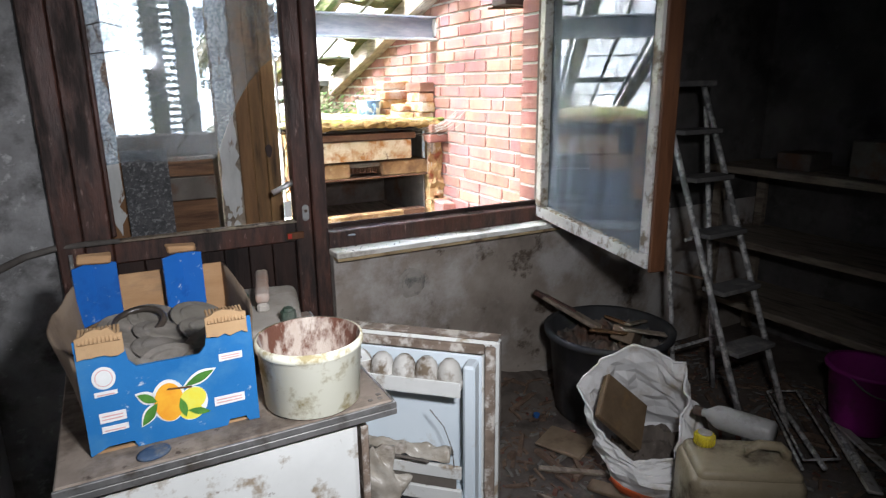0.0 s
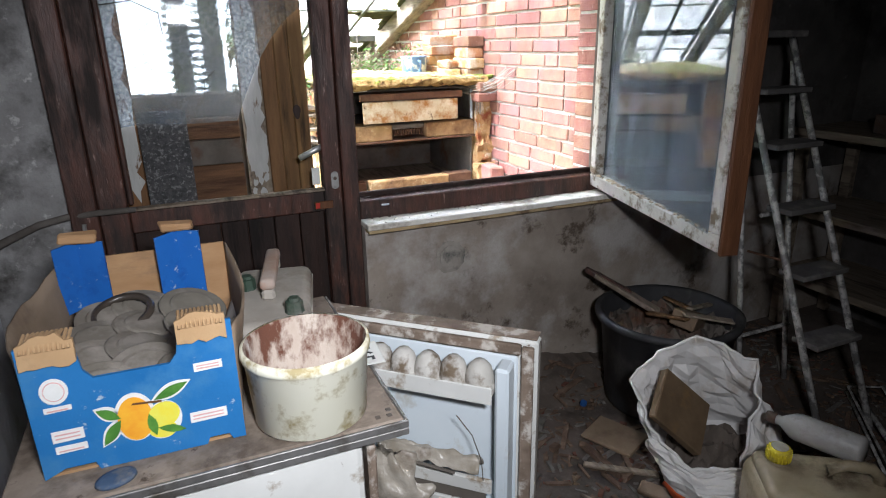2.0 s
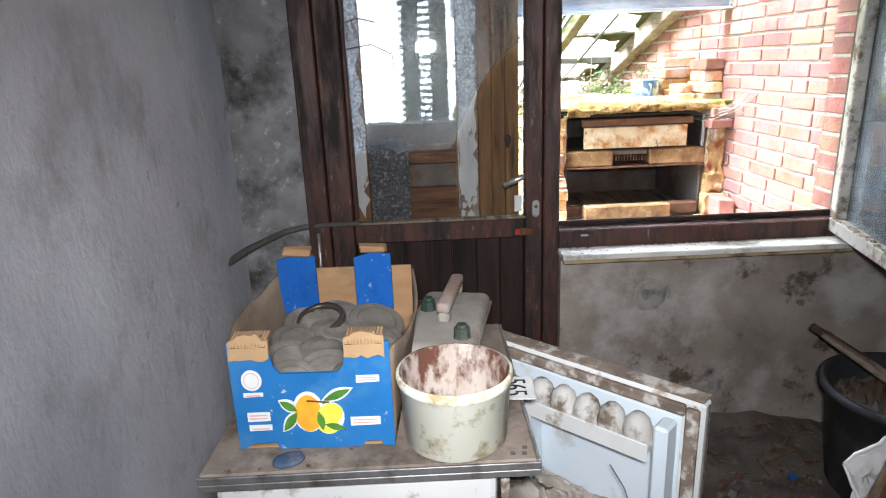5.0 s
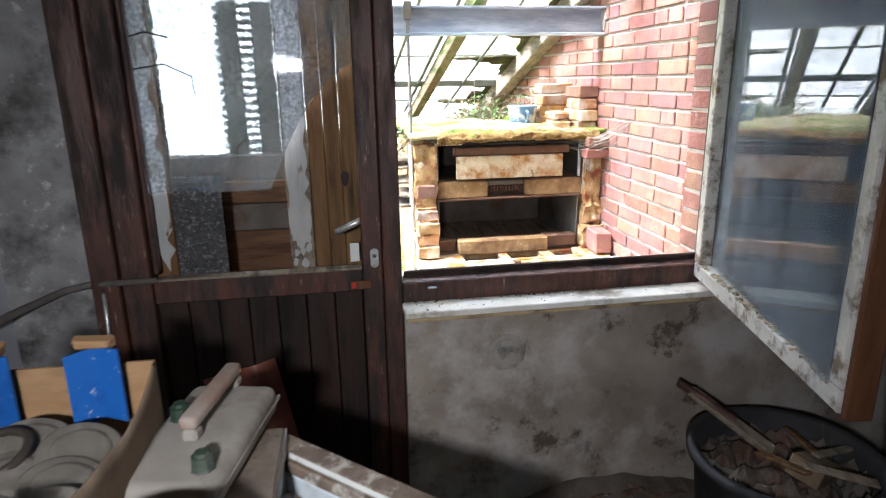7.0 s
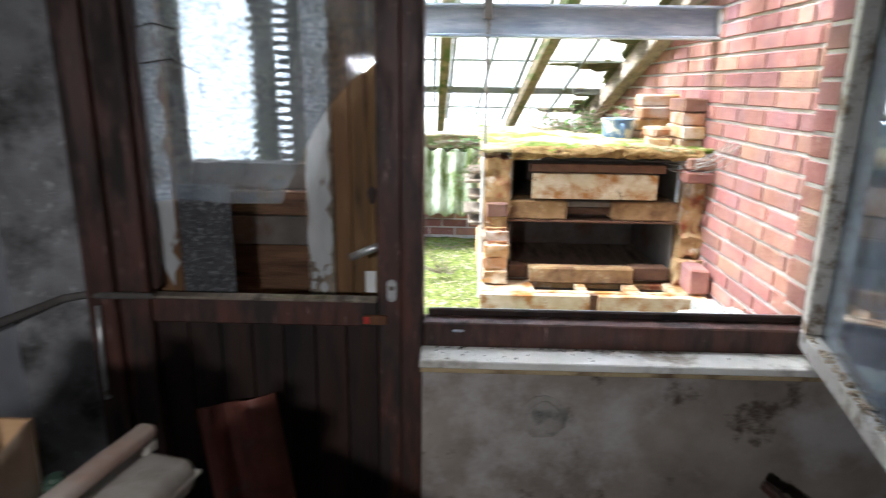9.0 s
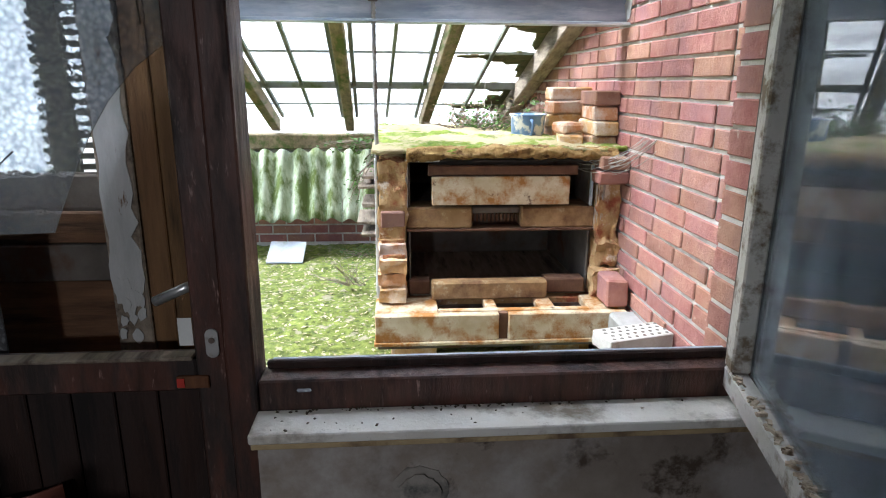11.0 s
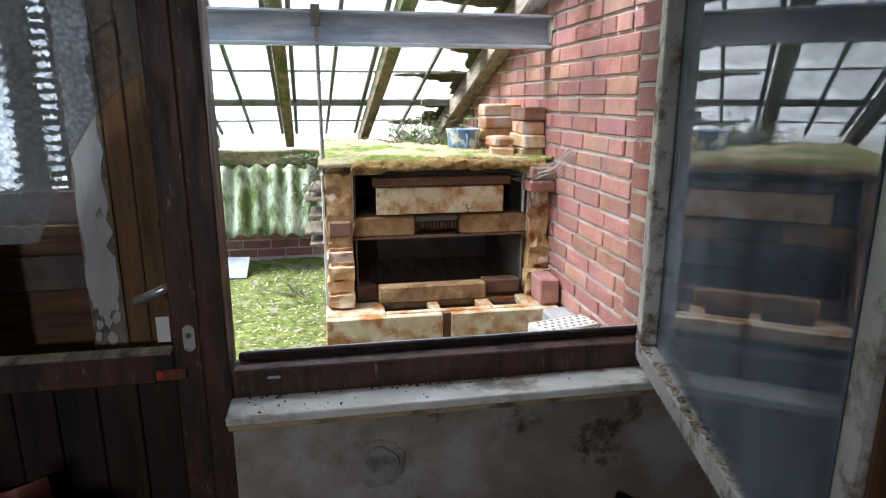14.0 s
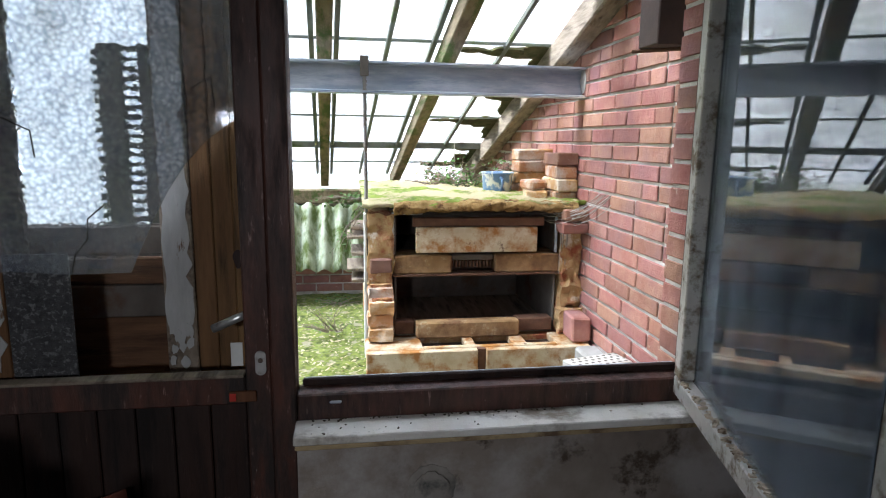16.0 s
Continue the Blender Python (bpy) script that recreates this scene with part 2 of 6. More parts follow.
door_wood = surface("dark_red_brown_door_wood", (0.042, 0.021, 0.015), (0.115, 0.045, 0.030), 8.0, stain=(0.022, 0.014, 0.011), stain_scale=5, stain_from=0.46, stain_to=0.62, rough=0.4, rough2=0.75, bump=0.5, stretch=(3, 3, 0.6), third=(0.30, 0.19, 0.155), third_scale=26, third_from=0.61, spec=0.5)
# grimy door wood, darker: shade on the lower boards is in the colour
board_dark = surface("grimy_shaded_door_board", (0.016, 0.009, 0.007), (0.048, 0.022, 0.015), 8.0, stain=(0.010, 0.007, 0.006), stain_scale=4, stain_from=0.44, stain_to=0.62, rough=0.55, rough2=0.85, bump=0.4, stretch=(4, 4, 0.4), third=(0.11, 0.065, 0.05), third_scale=30, third_from=0.63, spec=0.35)
plank_wood = surface("warm_brown_planks", (0.095, 0.048, 0.020), (0.19, 0.10, 0.043), 8.0, stain=(0.04, 0.024, 0.013), stain_scale=5, rough=0.7, bump=0.45, stretch=(4, 4, 0.4), random_hue=0.15)
plank_cross = surface("brown_cross_boards", (0.070, 0.036, 0.018), (0.17, 0.095, 0.045), 8.0, stain=(0.03, 0.019, 0.012), stain_scale=5, rough=0.75, bump=0.5, stretch=(0.5, 4, 5), random_hue=0.15)
grey_wood = surface("weathered_grey_wood", (0.16, 0.125, 0.09), (0.30, 0.25, 0.19), 9.0, stain=(0.08, 0.06, 0.045), stain_scale=5, rough=0.85, bump=0.5, stretch=(4, 0.6, 4))
rafter_wood = surface("mossy_rafter_wood", (0.11, 0.085, 0.05), (0.21, 0.165, 0.10), 9.0, stain=(0.06, 0.085, 0.02), stain_scale=3, stain_from=0.5, stain_to=0.62, rough=0.9, bump=0.5, stretch=(4, 0.6, 4))
white_peel = surface("peeling_white_paint", (0.36, 0.36, 0.34), (0.52, 0.52, 0.50), 7, stain=(0.16, 0.10, 0.06), stain_scale=9, stain_from=0.59, stain_to=0.63, rough=0.6, bump=0.4, stretch=(3, 3, 0.7))
sash_white = surface("dirty_white_sash_paint", (0.42, 0.40, 0.36), (0.60, 0.58, 0.54), 7, stain=(0.16, 0.12, 0.08), stain_scale=14, stain_from=0.50, stain_to=0.62, rough=0.6, bump=0.4)
sash_brown = surface("brown_sash_varnish", (0.085, 0.035, 0.016), (0.16, 0.068, 0.03), 9, rough=0.5, bump=0.3, stretch=(4, 4, 0.5), stain=(0.04, 0.022, 0.015), stain_scale=5)
sill_mat = surface("pale_stone_sill", (0.66, 0.63, 0.56), (0.82, 0.80, 0.74), 9, stain=(0.28, 0.24, 0.19), stain_scale=7, stain_from=0.54, stain_to=0.68, rough=0.6, bump=0.35, third=(0.30, 0.26, 0.20), third_scale=38, third_from=0.62)
brick_mat = surface("red_brick", (0.235, 0.098, 0.074), (0.335, 0.170, 0.128), 13, stain=(0.24, 0.125, 0.115), stain_scale=4, stain_from=0.46, stain_to=0.66, rough=0.85, bump=0.7, random_hue=0.22, third=(0.45, 0.34, 0.28), third_scale=40, third_from=0.62)
mortar = surface("pale_mortar", (0.42, 0.40, 0.37), (0.58, 0.56, 0.52), 14, stain=(0.24, 0.21, 0.18), rough=0.95, bump=0.5, fine=120)
fire_brick = surface("yellow_orange_old_brick", (0.36, 0.165, 0.06), (0.50, 0.31, 0.16), 14, stain=(0.56, 0.48, 0.40), stain_scale=9, stain_from=0.46, stain_to=0.62, rough=0.9, bump=0.6, random_hue=0.2)
oven_mortar = surface("crumbling_ochre_mortar", (0.30, 0.17, 0.065), (0.46, 0.32, 0.165), 12, stain=(0.24, 0.07, 0.035), stain_scale=9, stain_from=0.50, stain_to=0.62, rough=0.95, bump=0.9, third=(0.62, 0.55, 0.45), third_scale=8, third_from=0.58)
oven_steel = surface("rust_stained_cream_enamel", (0.42, 0.33, 0.20), (0.58, 0.50, 0.37), 8, stain=(0.30, 0.135, 0.035), stain_scale=9, stain_from=0.44, stain_to=0.60, rough=0.6, rough2=0.9, bump=0.3, third=(0.12, 0.07, 0.04), third_scale=14, third_from=0.59)
# dark grey-brown; also stands in for shade in hollows, slots and the tub
oven_dark = surface("dark_grey_brown", (0.08, 0.07, 0.06), (0.15, 0.13, 0.11), 8, stain=(0.10, 0.05, 0.03), stain_scale=5, rough=0.8, bump=0.2)
oven_block = surface("tan_firebrick_block", (0.22, 0.13, 0.055), (0.34, 0.215, 0.105), 9, stain=(0.12, 0.06, 0.03), stain_scale=7, stain_from=0.44, stain_to=0.62, rough=0.9, bump=0.4, third=(0.42, 0.33, 0.20), third_scale=11, third_from=0.58)
moss_mat = surface("bright_moss", (0.10, 0.155, 0.02), (0.27, 0.34, 0.055), 16, stain=(0.46, 0.385, 0.23), stain_scale=4.2, stain_from=0.43, stain_to=0.52, rough=0.95, bump=1.0, fine=140, bump_dist=0.02)
ground_moss = surface("mossy_paving", (0.045, 0.062, 0.012), (0.20, 0.235, 0.045), 24, stain=(0.24, 0.22, 0.15), stain_scale=11, stain_from=0.56, stain_to=0.62, rough=0.95, bump=1.0, fine=90, bump_dist=0.02, third=(0.34, 0.31, 0.22), third_scale=24, third_from=0.65)
steel_beam = surface("galvanised_grey_steel", (0.20, 0.245, 0.31), (0.42, 0.46, 0.52), 5, stain=(0.56, 0.58, 0.60), stain_scale=3, stain_from=0.50, stain_to=0.64, rough=0.55, bump=0.1, stretch=(0.6, 3, 3), third=(0.12, 0.10, 0.09), third_scale=12, third_from=0.66)
bar_steel = surface("dark_glazing_bar", (0.10, 0.105, 0.09), (0.17, 0.18, 0.15), 8, stain=(0.07, 0.09, 0.03), stain_scale=4, rough=0.7)
rust = surface("brown_rust", (0.085, 0.042, 0.026), (0.15, 0.08, 0.048), 16, rough=0.9, bump=0.5)
corrugated = surface("mossy_corrugated_cement", (0.22, 0.25, 0.16), (0.42, 0.45, 0.35), 6, stain=(0.075, 0.10, 0.025), stain_scale=5, stain_from=0.45, stain_to=0.60, rough=0.9, bump=0.4, stretch=(1.6, 1, 0.6))
concrete = surface("grey_concrete", (0.22, 0.215, 0.20), (0.32, 0.31, 0.29), 7, stain=(0.2, 0.19, 0.16), rough=0.92, bump=0.4)
slate = surface("pale_slate", (0.26, 0.28, 0.30), (0.38, 0.40, 0.42), 6, rough=0.7, bump=0.2, stain=(0.18, 0.2, 0.12))
clear_glass = dirty_glass("dirty_window_glass", 0.07, (0.80, 0.87, 0.92), haze_spread=0.26, dirt=(0.50, 0.57, 0.64), streak=(1.6, 1.6, 0.5), rough=0.0, reflect=2.0)
text_glass = dirty_glass("hammered_door_glass", 0.08, (0.93, 0.96, 1.0), ripple=0.22, ripple_scale=95, haze_spread=0.34)
roof_glass = dirty_glass("roof_glass", 0.72, (0.95, 0.97, 0.98), haze_spread=0.2, dirt=(0.92, 0.94, 0.95))


def frosted(name, c=(0.97, 0.98, 0.99)):
    m = bpy.data.materials.new(name)
    m.use_nodes = True
    n, l = m.node_tree.nodes, m.node_tree.links
    n.remove(n["Principled BSDF"])
    t = n.new("ShaderNodeBsdfTranslucent")
    # faint cells in the colour imitate sparkle of the hammered pane in front
    vo = n.new("ShaderNodeTexVoronoi")
    vo.feature = 'SMOOTH_F1'
    vo.inputs["Scale"].default_value = 75.0
    geo = n.new("ShaderNodeNewGeometry")
    l.new(geo.outputs["Position"], vo.inputs["Vector"])
    hm = n.new("ShaderNodeMix")
    hm.data_type = 'RGBA'
    hm.inputs[6].default_value = (c[0] * 0.88, c[1] * 0.90, c[2] * 0.92, 1)
    hm.inputs[7].default_value = (*c, 1)
    cr = n.new("ShaderNodeMapRange")
    cr.inputs["From Min"].default_value = 0.25
    cr.inputs["From Max"].default_value = 0.75
    l.new(vo.outputs["Distance"], cr.inputs["Value"])
    l.new(cr.outputs["Result"], hm.inputs[0])
    l.new(hm.outputs[2], t.inputs["Color"])
    d = n.new("ShaderNodeBsdfTransparent")
    mx = n.new("ShaderNodeMixShader")
    nz = n.new("ShaderNodeTexNoise")
    nz.inputs["Scale"].default_value = 5.0
    mr = n.new("ShaderNodeMapRange")
    mr.inputs["To Min"].default_value = 0.15
    mr.inputs["To Max"].default_value = 0.35
    l.new(nz.outputs["Fac"], mr.inputs["Value"])
    l.new(mr.outputs["Result"], mx.inputs[0])
    l.new(t.outputs[0], mx.inputs[1])
    l.new(d.outputs[0], mx.inputs[2])
    l.new(mx.outputs[0], n["Material Output"].inputs["Surface"])
    return m


milk_glass = frosted("milky_sheet")

# ---- the room ----
XL, YW, XR, YB, ZC = -0.63, 2.19, 3.05, -1.6, 2.35
floor = structure("floor", grid_sheet(70, 70, lambda u, v: Vector((XL - 0.2 + u * 4.1, YB - 0.2 + v * 4.2,
        0.012 * noise.noise(Vector((u * 20, v * 20, 0))) + 0.006 * noise.noise(Vector((u * 70, v * 70, 3)))))), floor_mat, "dirty uneven concrete floor covered in dust", "floor", smooth=True)
structure("ceiling", boxed(XL - 0.3, YB - 0.3, ZC, XR + 0.3, 2.55, ZC + 0.12), ceil_mat, "stained plaster ceiling, unseen, darkened to dim the room", "ceiling")
structure("wall_west", boxed(XL - 0.25, YB - 0.25, -0.1, XL, 2.6, ZC), plaster_white, "scuffed limewashed plaster wall with dark stains", "wall")
structure("wall_east", boxed(XR, YB - 0.25, -0.1, XR + 0.25, 2.5, ZC), dim_plaster, "plaster wall behind the shelves, darkened to dim the room", "wall")
structure("wall_south", boxed(XL, YB - 0.25, -0.1, XR, YB, ZC), dim_plaster, "plain unseen plaster wall, darkened to dim the room", "wall")
# window wall, in pieces round the door and the window
DX0, DX1, WX1, SZ, TZ = -0.382, 0.522, 1.60, 0.775, 2.12
wall_n = structure("wall_north", boxed(XL, 2.27, -0.1, DX0, 2.50, ZC), plaster, "mottled grey plaster wall with broken edges", "wall")
structure("wall_north_under_window", boxed(DX1, YW, -0.1, XR, 2.50, SZ), plaster_sill, "patchy grey rendered wall under the window", "wall")
structure("wall_north_lintel", boxed(DX0, 2.27, TZ, WX1, 2.50, ZC), plaster, "plaster lintel over door and window", "wall")
structure("wall_north_east", boxed(WX1, YW, SZ, XR, 2.34, ZC), dim_plaster, "plaster wall beside the window, darkened to dim the room", "wall")

# round repair patch in the render
bm = bmesh.new()
rng = random.Random(5)
for k, (r, h) in enumerate(((0.062, 0.003), (0.045, 0.006))):
    ring = [bm.verts.new((0.853 + r * math.cos(a) * (1 + rng.uniform(-.07, .07)), YW - h, 0.615 + 1.05 * r * math.sin(a) * (1 + rng.uniform(-.07, .07)))) for a in np.linspace(0, 2 * math.pi, 28, endpoint=False)]
    bm.faces.new(ring)
patch_mat = surface("dark_cement_patch", (0.25, 0.225, 0.195), (0.36, 0.33, 0.29), 20, stain=(0.12, 0.12, 0.11), stain_scale=14, rough=0.9)
ob = part("cement_patch", solid_sheet(bm, -0.004), patch_mat, bpy.data.objects["wall_north_under_window"], "round grey cement patch")

# ---- window frame and sill ----
win = thing("window_1", "dark wooden window frame with its casement swung inward", "window", kind="structure")
def frame_box(name, a, mat, parent, label="", bevel=0.004):
    return part(name, boxed(*a, bevel=bevel), mat, parent, label)
frame_box("frame_bottom", (DX1, 2.235, 0.775, 1.575, 2.31, 0.862), door_wood, win)
frame_box("frame_bottom_rebate", (DX1 + 0.01, 2.285, 0.864, 1.565, 2.30, 0.884), board_dark, win)
frame_box("frame_top", (DX1, 2.235, 2.04, 1.575, 2.31, TZ), door_wood, win)
frame_box("frame_side", (1.556, 2.25, 0.864, 1.61, 2.30, 2.038), oven_dark, win, "blackened frame side")
frame_box("drip_bar", (DX1 + 0.012, 2.312, 0.852, 1.57, 2.335, 0.872), steel_beam, win)
frame_box("catch", (0.60, 2.226, 0.838, 0.632, 2.2345, 0.846), steel_beam, win, "small pale metal catch")
frame_box("sill_batten", (0.522, 2.136, 0.764, 1.598, 2.187, 0.7765), surface("yellowed_pine_batten", (0.34, 0.25, 0.13), (0.48, 0.37, 0.21), 14, rough=0.8, bump=0.2, stain=(0.15, 0.10, 0.06), stain_scale=9), win, "yellowed wooden batten under the sill", 0.002)
sill = structure("window_sill", boxed(0.518, 2.133, 0.777, 1.60, 2.232, 0.798, bevel=0.003), sill_mat, "pale dusty stone window sill", "sill")

# open casement, hinged on the right and swung into the room
sash = thing("casement", "open window casement with dirty glass and flaking paint", "window", m=pose(1.552, 2.235, 0.818, 0, 0, 90 - 13.6))
SW, SH = 0.915, 1.19
def sash_part(name, a, mat, label="", bevel=0.004):
    return part(name, boxed(*a, bevel=bevel), mat, sash, label)
# local x runs from hinge (0) to the free edge (-SW) ; y is thickness
sash_part("rail_bottom", (-SW, -0.012, 0.0, 0, 0.028, 0.05), sash_white, "dirty white bottom rail with crumbled putty")
sash_part("rail_top", (-SW, -0.012, SH - 0.05, 0, 0.028, SH), sash_white)
sash_part("stile_hinge", (-0.05, -0.012, 0.052, 0, 0.028, SH - 0.052), sash_white)
sash_part("stile_free", (-SW, -0.012, 0.052, -SW + 0.045, 0.028, SH - 0.052), sash_white)
sash_part("outer_stile", (-SW - 0.016, -0.036, -0.008, -SW - 0.001, 0.022, SH), sash_brown, "orange-brown varnished closing edge")
sash_part("outer_rail", (-SW, -0.034, -0.008, 0, -0.0135, 0.05), sash_brown)
g = sash_part("pane", (-SW + 0.043, 0.004, 0.045, -0.048, 0.008, SH - 0.045), clear_glass, "dirty streaked glass pane", bevel=0)
g.visible_shadow = False
# the loose pane sits a little askew in its rebate
g.data.transform(Matrix.Translation((-0.458, 0.008, 0)) @ Matrix.Rotation(radians(-3.0), 4, 'Z') @ Matrix.Translation((0.458, -0.006, 0)))
sash_part("staple", (-SW + 0.22, -0.034, 0.01, -SW + 0.226, -0.029, 0.02), rust)

# ---- the half-glazed door ----
door = thing("door_1", "dark red-brown wooden door with a broken pane", "door", kind="structure")
def dbox(name, a, mat=door_wood, label="", bevel=0.004):
    return part(name, boxed(*a, bevel=bevel), mat, door, label)
dbox("frame_post", (DX0 + 0.002, 2.215, 0, -0.305, 2.33, 2.10))
dbox("stile", (-0.303, 2.235, 0.02, -0.222, 2.295, 2.02))
dbox("glazing_bead", (-0.220, 2.262, 0.93, -0.205, 2.30, 2.0))
dbox("stile", (0.400, 2.240, 0.02, 0.462, 2.295, 2.02))
dbox("frame_post", (0.464, 2.222, 0, 0.520, 2.33, 2.10))
dbox("rail", (-0.22, 2.243, 0.842, 0.398, 2.295, 0.915))
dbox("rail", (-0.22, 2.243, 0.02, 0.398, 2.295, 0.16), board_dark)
dbox("rail_top", (-0.22, 2.243, 1.93, 0.398, 2.295, 2.02))
for i in range(7):
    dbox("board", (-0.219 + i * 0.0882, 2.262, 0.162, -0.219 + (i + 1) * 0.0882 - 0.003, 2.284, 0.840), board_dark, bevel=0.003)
dbox("back_panel", (-0.30, 2.2965, 0.03, 0.46, 2.3025, 0.86), bevel=0)
dbox("rebate_strip", (0.448, 2.3035, 0.0, 0.482, 2.316, 2.09), bevel=0)
dbox("rebate_strip", (-0.322, 2.3035, 0.0, -0.286, 2.316, 2.09), bevel=0)
dbox("ledge_strip", (-0.22, 2.225, 0.917, 0.398, 2.262, 0.925), grey_wood, "dusty narrow ledge", 0.002)
plate_bm = bmesh.new()
vs = [(0.4375 + 0.013 * math.cos(a), 0.95 + (0.018 if math.sin(a) > 0 else -0.018) + 0.013 * math.sin(a)) for a in np.linspace(0, 2 * math.pi, 24, endpoint=False)]
prism(vs, 0.004, plate_bm, Matrix.Translation((0, 2.234, 0)))
chrome = surface("worn_bright_metal", (0.55, 0.55, 0.53), (0.7, 0.7, 0.68), 20, stain=(0.3, 0.27, 0.22), stain_scale=30, rough=0.35, metal=0.8, bump=0.1)
esc = part("escutcheon", plate_bm, chrome, door, "oval bright metal keyhole plate")
# flat dark disc stands in for the shade in the keyhole
kh = lathe([(0, 0), (0.006, 0), (0.006, 0.002), (0, 0.002)], 16)
bmesh.ops.transform(kh, matrix=pose(0.4375, 2.2335, 0.957, 90), verts=kh.verts)
part("keyhole", kh, oven_dark, esc)
red_paint = surface("red_paint", (0.40, 0.03, 0.02), (0.5, 0.05, 0.03), 20, rough=0.6, stain=(0.15, 0.03, 0.02), stain_scale=20)
latch = dbox("latch", (0.36, 2.232, 0.852, 0.425, 2.242, 0.879), sash_brown, "small wooden turn latch", 0.002)
part("latch_end", boxed(0.362, 2.229, 0.857, 0.377, 2.2315, 0.876), red_paint, latch)
# broken pane of hammered glass
pts = [(-0.236, 1.166), (-0.13, 1.178), (0.0, 1.168), (0.14, 1.170), (0.165, 1.225), (0.20, 1.30), (0.235, 1.365), (0.275, 1.425), (0.33, 1.485), (0.398, 1.535), (0.398, 1.99), (-0.236, 1.99)]
crack = bmesh.new()
for pts_c in (((-0.22, 1.52), (-0.12, 1.535), (-0.05, 1.50), (-0.045, 1.44)), ((0.01, 1.172), (0.02, 1.215), (0.05, 1.25), (0.055, 1.30), (0.09, 1.33)), ((0.30, 1.60), (0.345, 1.63), (0.35, 1.56)), ((-0.235, 1.60), (-0.16, 1.62), (-0.10, 1.605))):
    tube([(x, 2.2845, z) for x, z in pts_c], 0.0018, crack, 5)
part("grime_thread", crack, surface("black_grime", (0.02, 0.018, 0.015), (0.05, 0.045, 0.04), 20, rough=0.9), door, "dark cobweb threads on the glass")
g = part("broken_pane", prism(pts, 0.004, None, Matrix.Translation((0, 2.286, 0))), text_glass, door, "cracked hammered glass with a diagonal broken edge")
g.visible_shadow = False

# ---- outer leaf behind the door ----
outer = thing("outer_door", "old plank door behind the glass with peeling white strips", "door")
def obox(name, a, mat, label="", bevel=0.003):
    return part(name, boxed(*a, bevel=bevel), mat, outer, label)
def ellipse_xz(cx, cz, a, b, n=14):
    return [(cx + a * math.cos(q) * (1 + 0.2 * math.sin(3 * q)), cz + b * math.sin(q)) for q in np.linspace(0, 2 * math.pi, n, endpoint=False)]
def ragged(x0, x1, z0, z1, seed):
    r = random.Random(seed)
    n = 34
    rt = [(x1 + r.uniform(-0.006, 0.004) - (0.012 if r.random() < 0.15 else 0), z0 + (z1 - z0) * k / n) for k in range(n + 1)]
    lf = [(x0 + r.uniform(-0.003, 0.006), z0 + (z1 - z0) * k / n) for k in range(n + 1)]
    tip = [((x0 + x1) / 2 + r.uniform(-0.01, 0.01), z0 - 0.07), ((x0 + x1) / 2 + 0.012, z0 - 0.03)]
    return tip + rt + lf[::-1]
obox("strip_board", (0.171, 2.424, 0.0, 0.249, 2.445, 2.1), grey_wood, "bare grey board under the peeling paint")
part("white_paint", prism(ragged(0.175, 0.245, 1.0, 2.09, 1), 0.003, None, Matrix.Translation((0, 2.4205, 0))), white_peel, outer, "peeling white painted strip")
rr = random.Random(6)
for k in range(16):
    z, x = rr.uniform(0.88, 1.03), rr.uniform(0.185, 0.235)
    flake = [(x + 0.014 * rr.uniform(0.4, 1) * math.cos(q), z + 0.022 * rr.uniform(0.4, 1) * math.sin(q)) for q in np.linspace(0, 2 * math.pi, 9, endpoint=False)]
    part("paint_flake", prism(flake, 0.002, None, Matrix.Translation((0, 2.4215 - 0.0002 * k, 0))), white_peel, outer)
obox("strip_board", (-0.226, 2.322, 0.0, -0.163, 2.345, 2.1), plank_wood)
part("white_paint", prism(ragged(-0.222, -0.167, 0.99, 2.09, 2), 0.003, None, Matrix.Translation((0, 2.3185, 0))), white_peel, outer, "peeling white painted strip")
for i in range(3):
    obox("plank", (0.2505 + i * 0.0516, 2.430 + 0.004 * (i % 2), 0.0, 0.2505 + (i + 1) * 0.0516 - 0.0008, 2.46, 2.1), plank_wood)
part("knot_hole", prism(ellipse_xz(0.362, 1.172, 0.013, 0.026), 0.004, None, Matrix.Translation((0, 2.4265, 0))), board_dark, outer, "black rotten knot hole")
for i in range(3):
    obox("plank", (-0.60 + i * 0.09, 2.545, 0.0, -0.60 + (i + 1) * 0.09 - 0.003, 2.575, 2.1), plank_wood)
obox("cross_board", (-0.335, 2.562, 1.079, 0.17, 2.585, 1.155), plank_cross)
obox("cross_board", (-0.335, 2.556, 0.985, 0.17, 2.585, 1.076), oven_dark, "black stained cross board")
obox("cross_board", (-0.335, 2.562, 0.75, 0.17, 2.585, 0.982), plank_cross)
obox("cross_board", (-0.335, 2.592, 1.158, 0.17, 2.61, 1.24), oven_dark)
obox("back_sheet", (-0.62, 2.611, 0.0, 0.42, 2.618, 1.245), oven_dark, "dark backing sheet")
milk = obox("milky_pane", (-0.26, 2.675, 1.235, 0.17, 2.678, 2.1), milk_glass, "milky translucent sheet in the opening", 0)
obox("bottom_panel", (-0.335, 2.562, 0.0, 0.17, 2.585, 0.745), plank_cross)
obox("side_board", (-0.325, 2.54, 0.0, -0.205, 2.5545, 2.1), grey_wood)
part("ribbed_glass", boxed(-0.160, 2.326, 0.90, -0.014, 2.331, 1.21), surface("dark_hammered_scrap", (0.05, 0.05, 0.052), (0.10, 0.10, 0.10), 60, rough=0.3, bump=1.0, fine=160, stain=(0.20, 0.20, 0.20), stain_scale=90, stain_from=0.55, stain_to=0.6), outer, "scrap of dark hammered glass")
obox("head_board", (-0.62, 2.535, 1.95, 0.5, 2.585, 2.12), plank_wood)
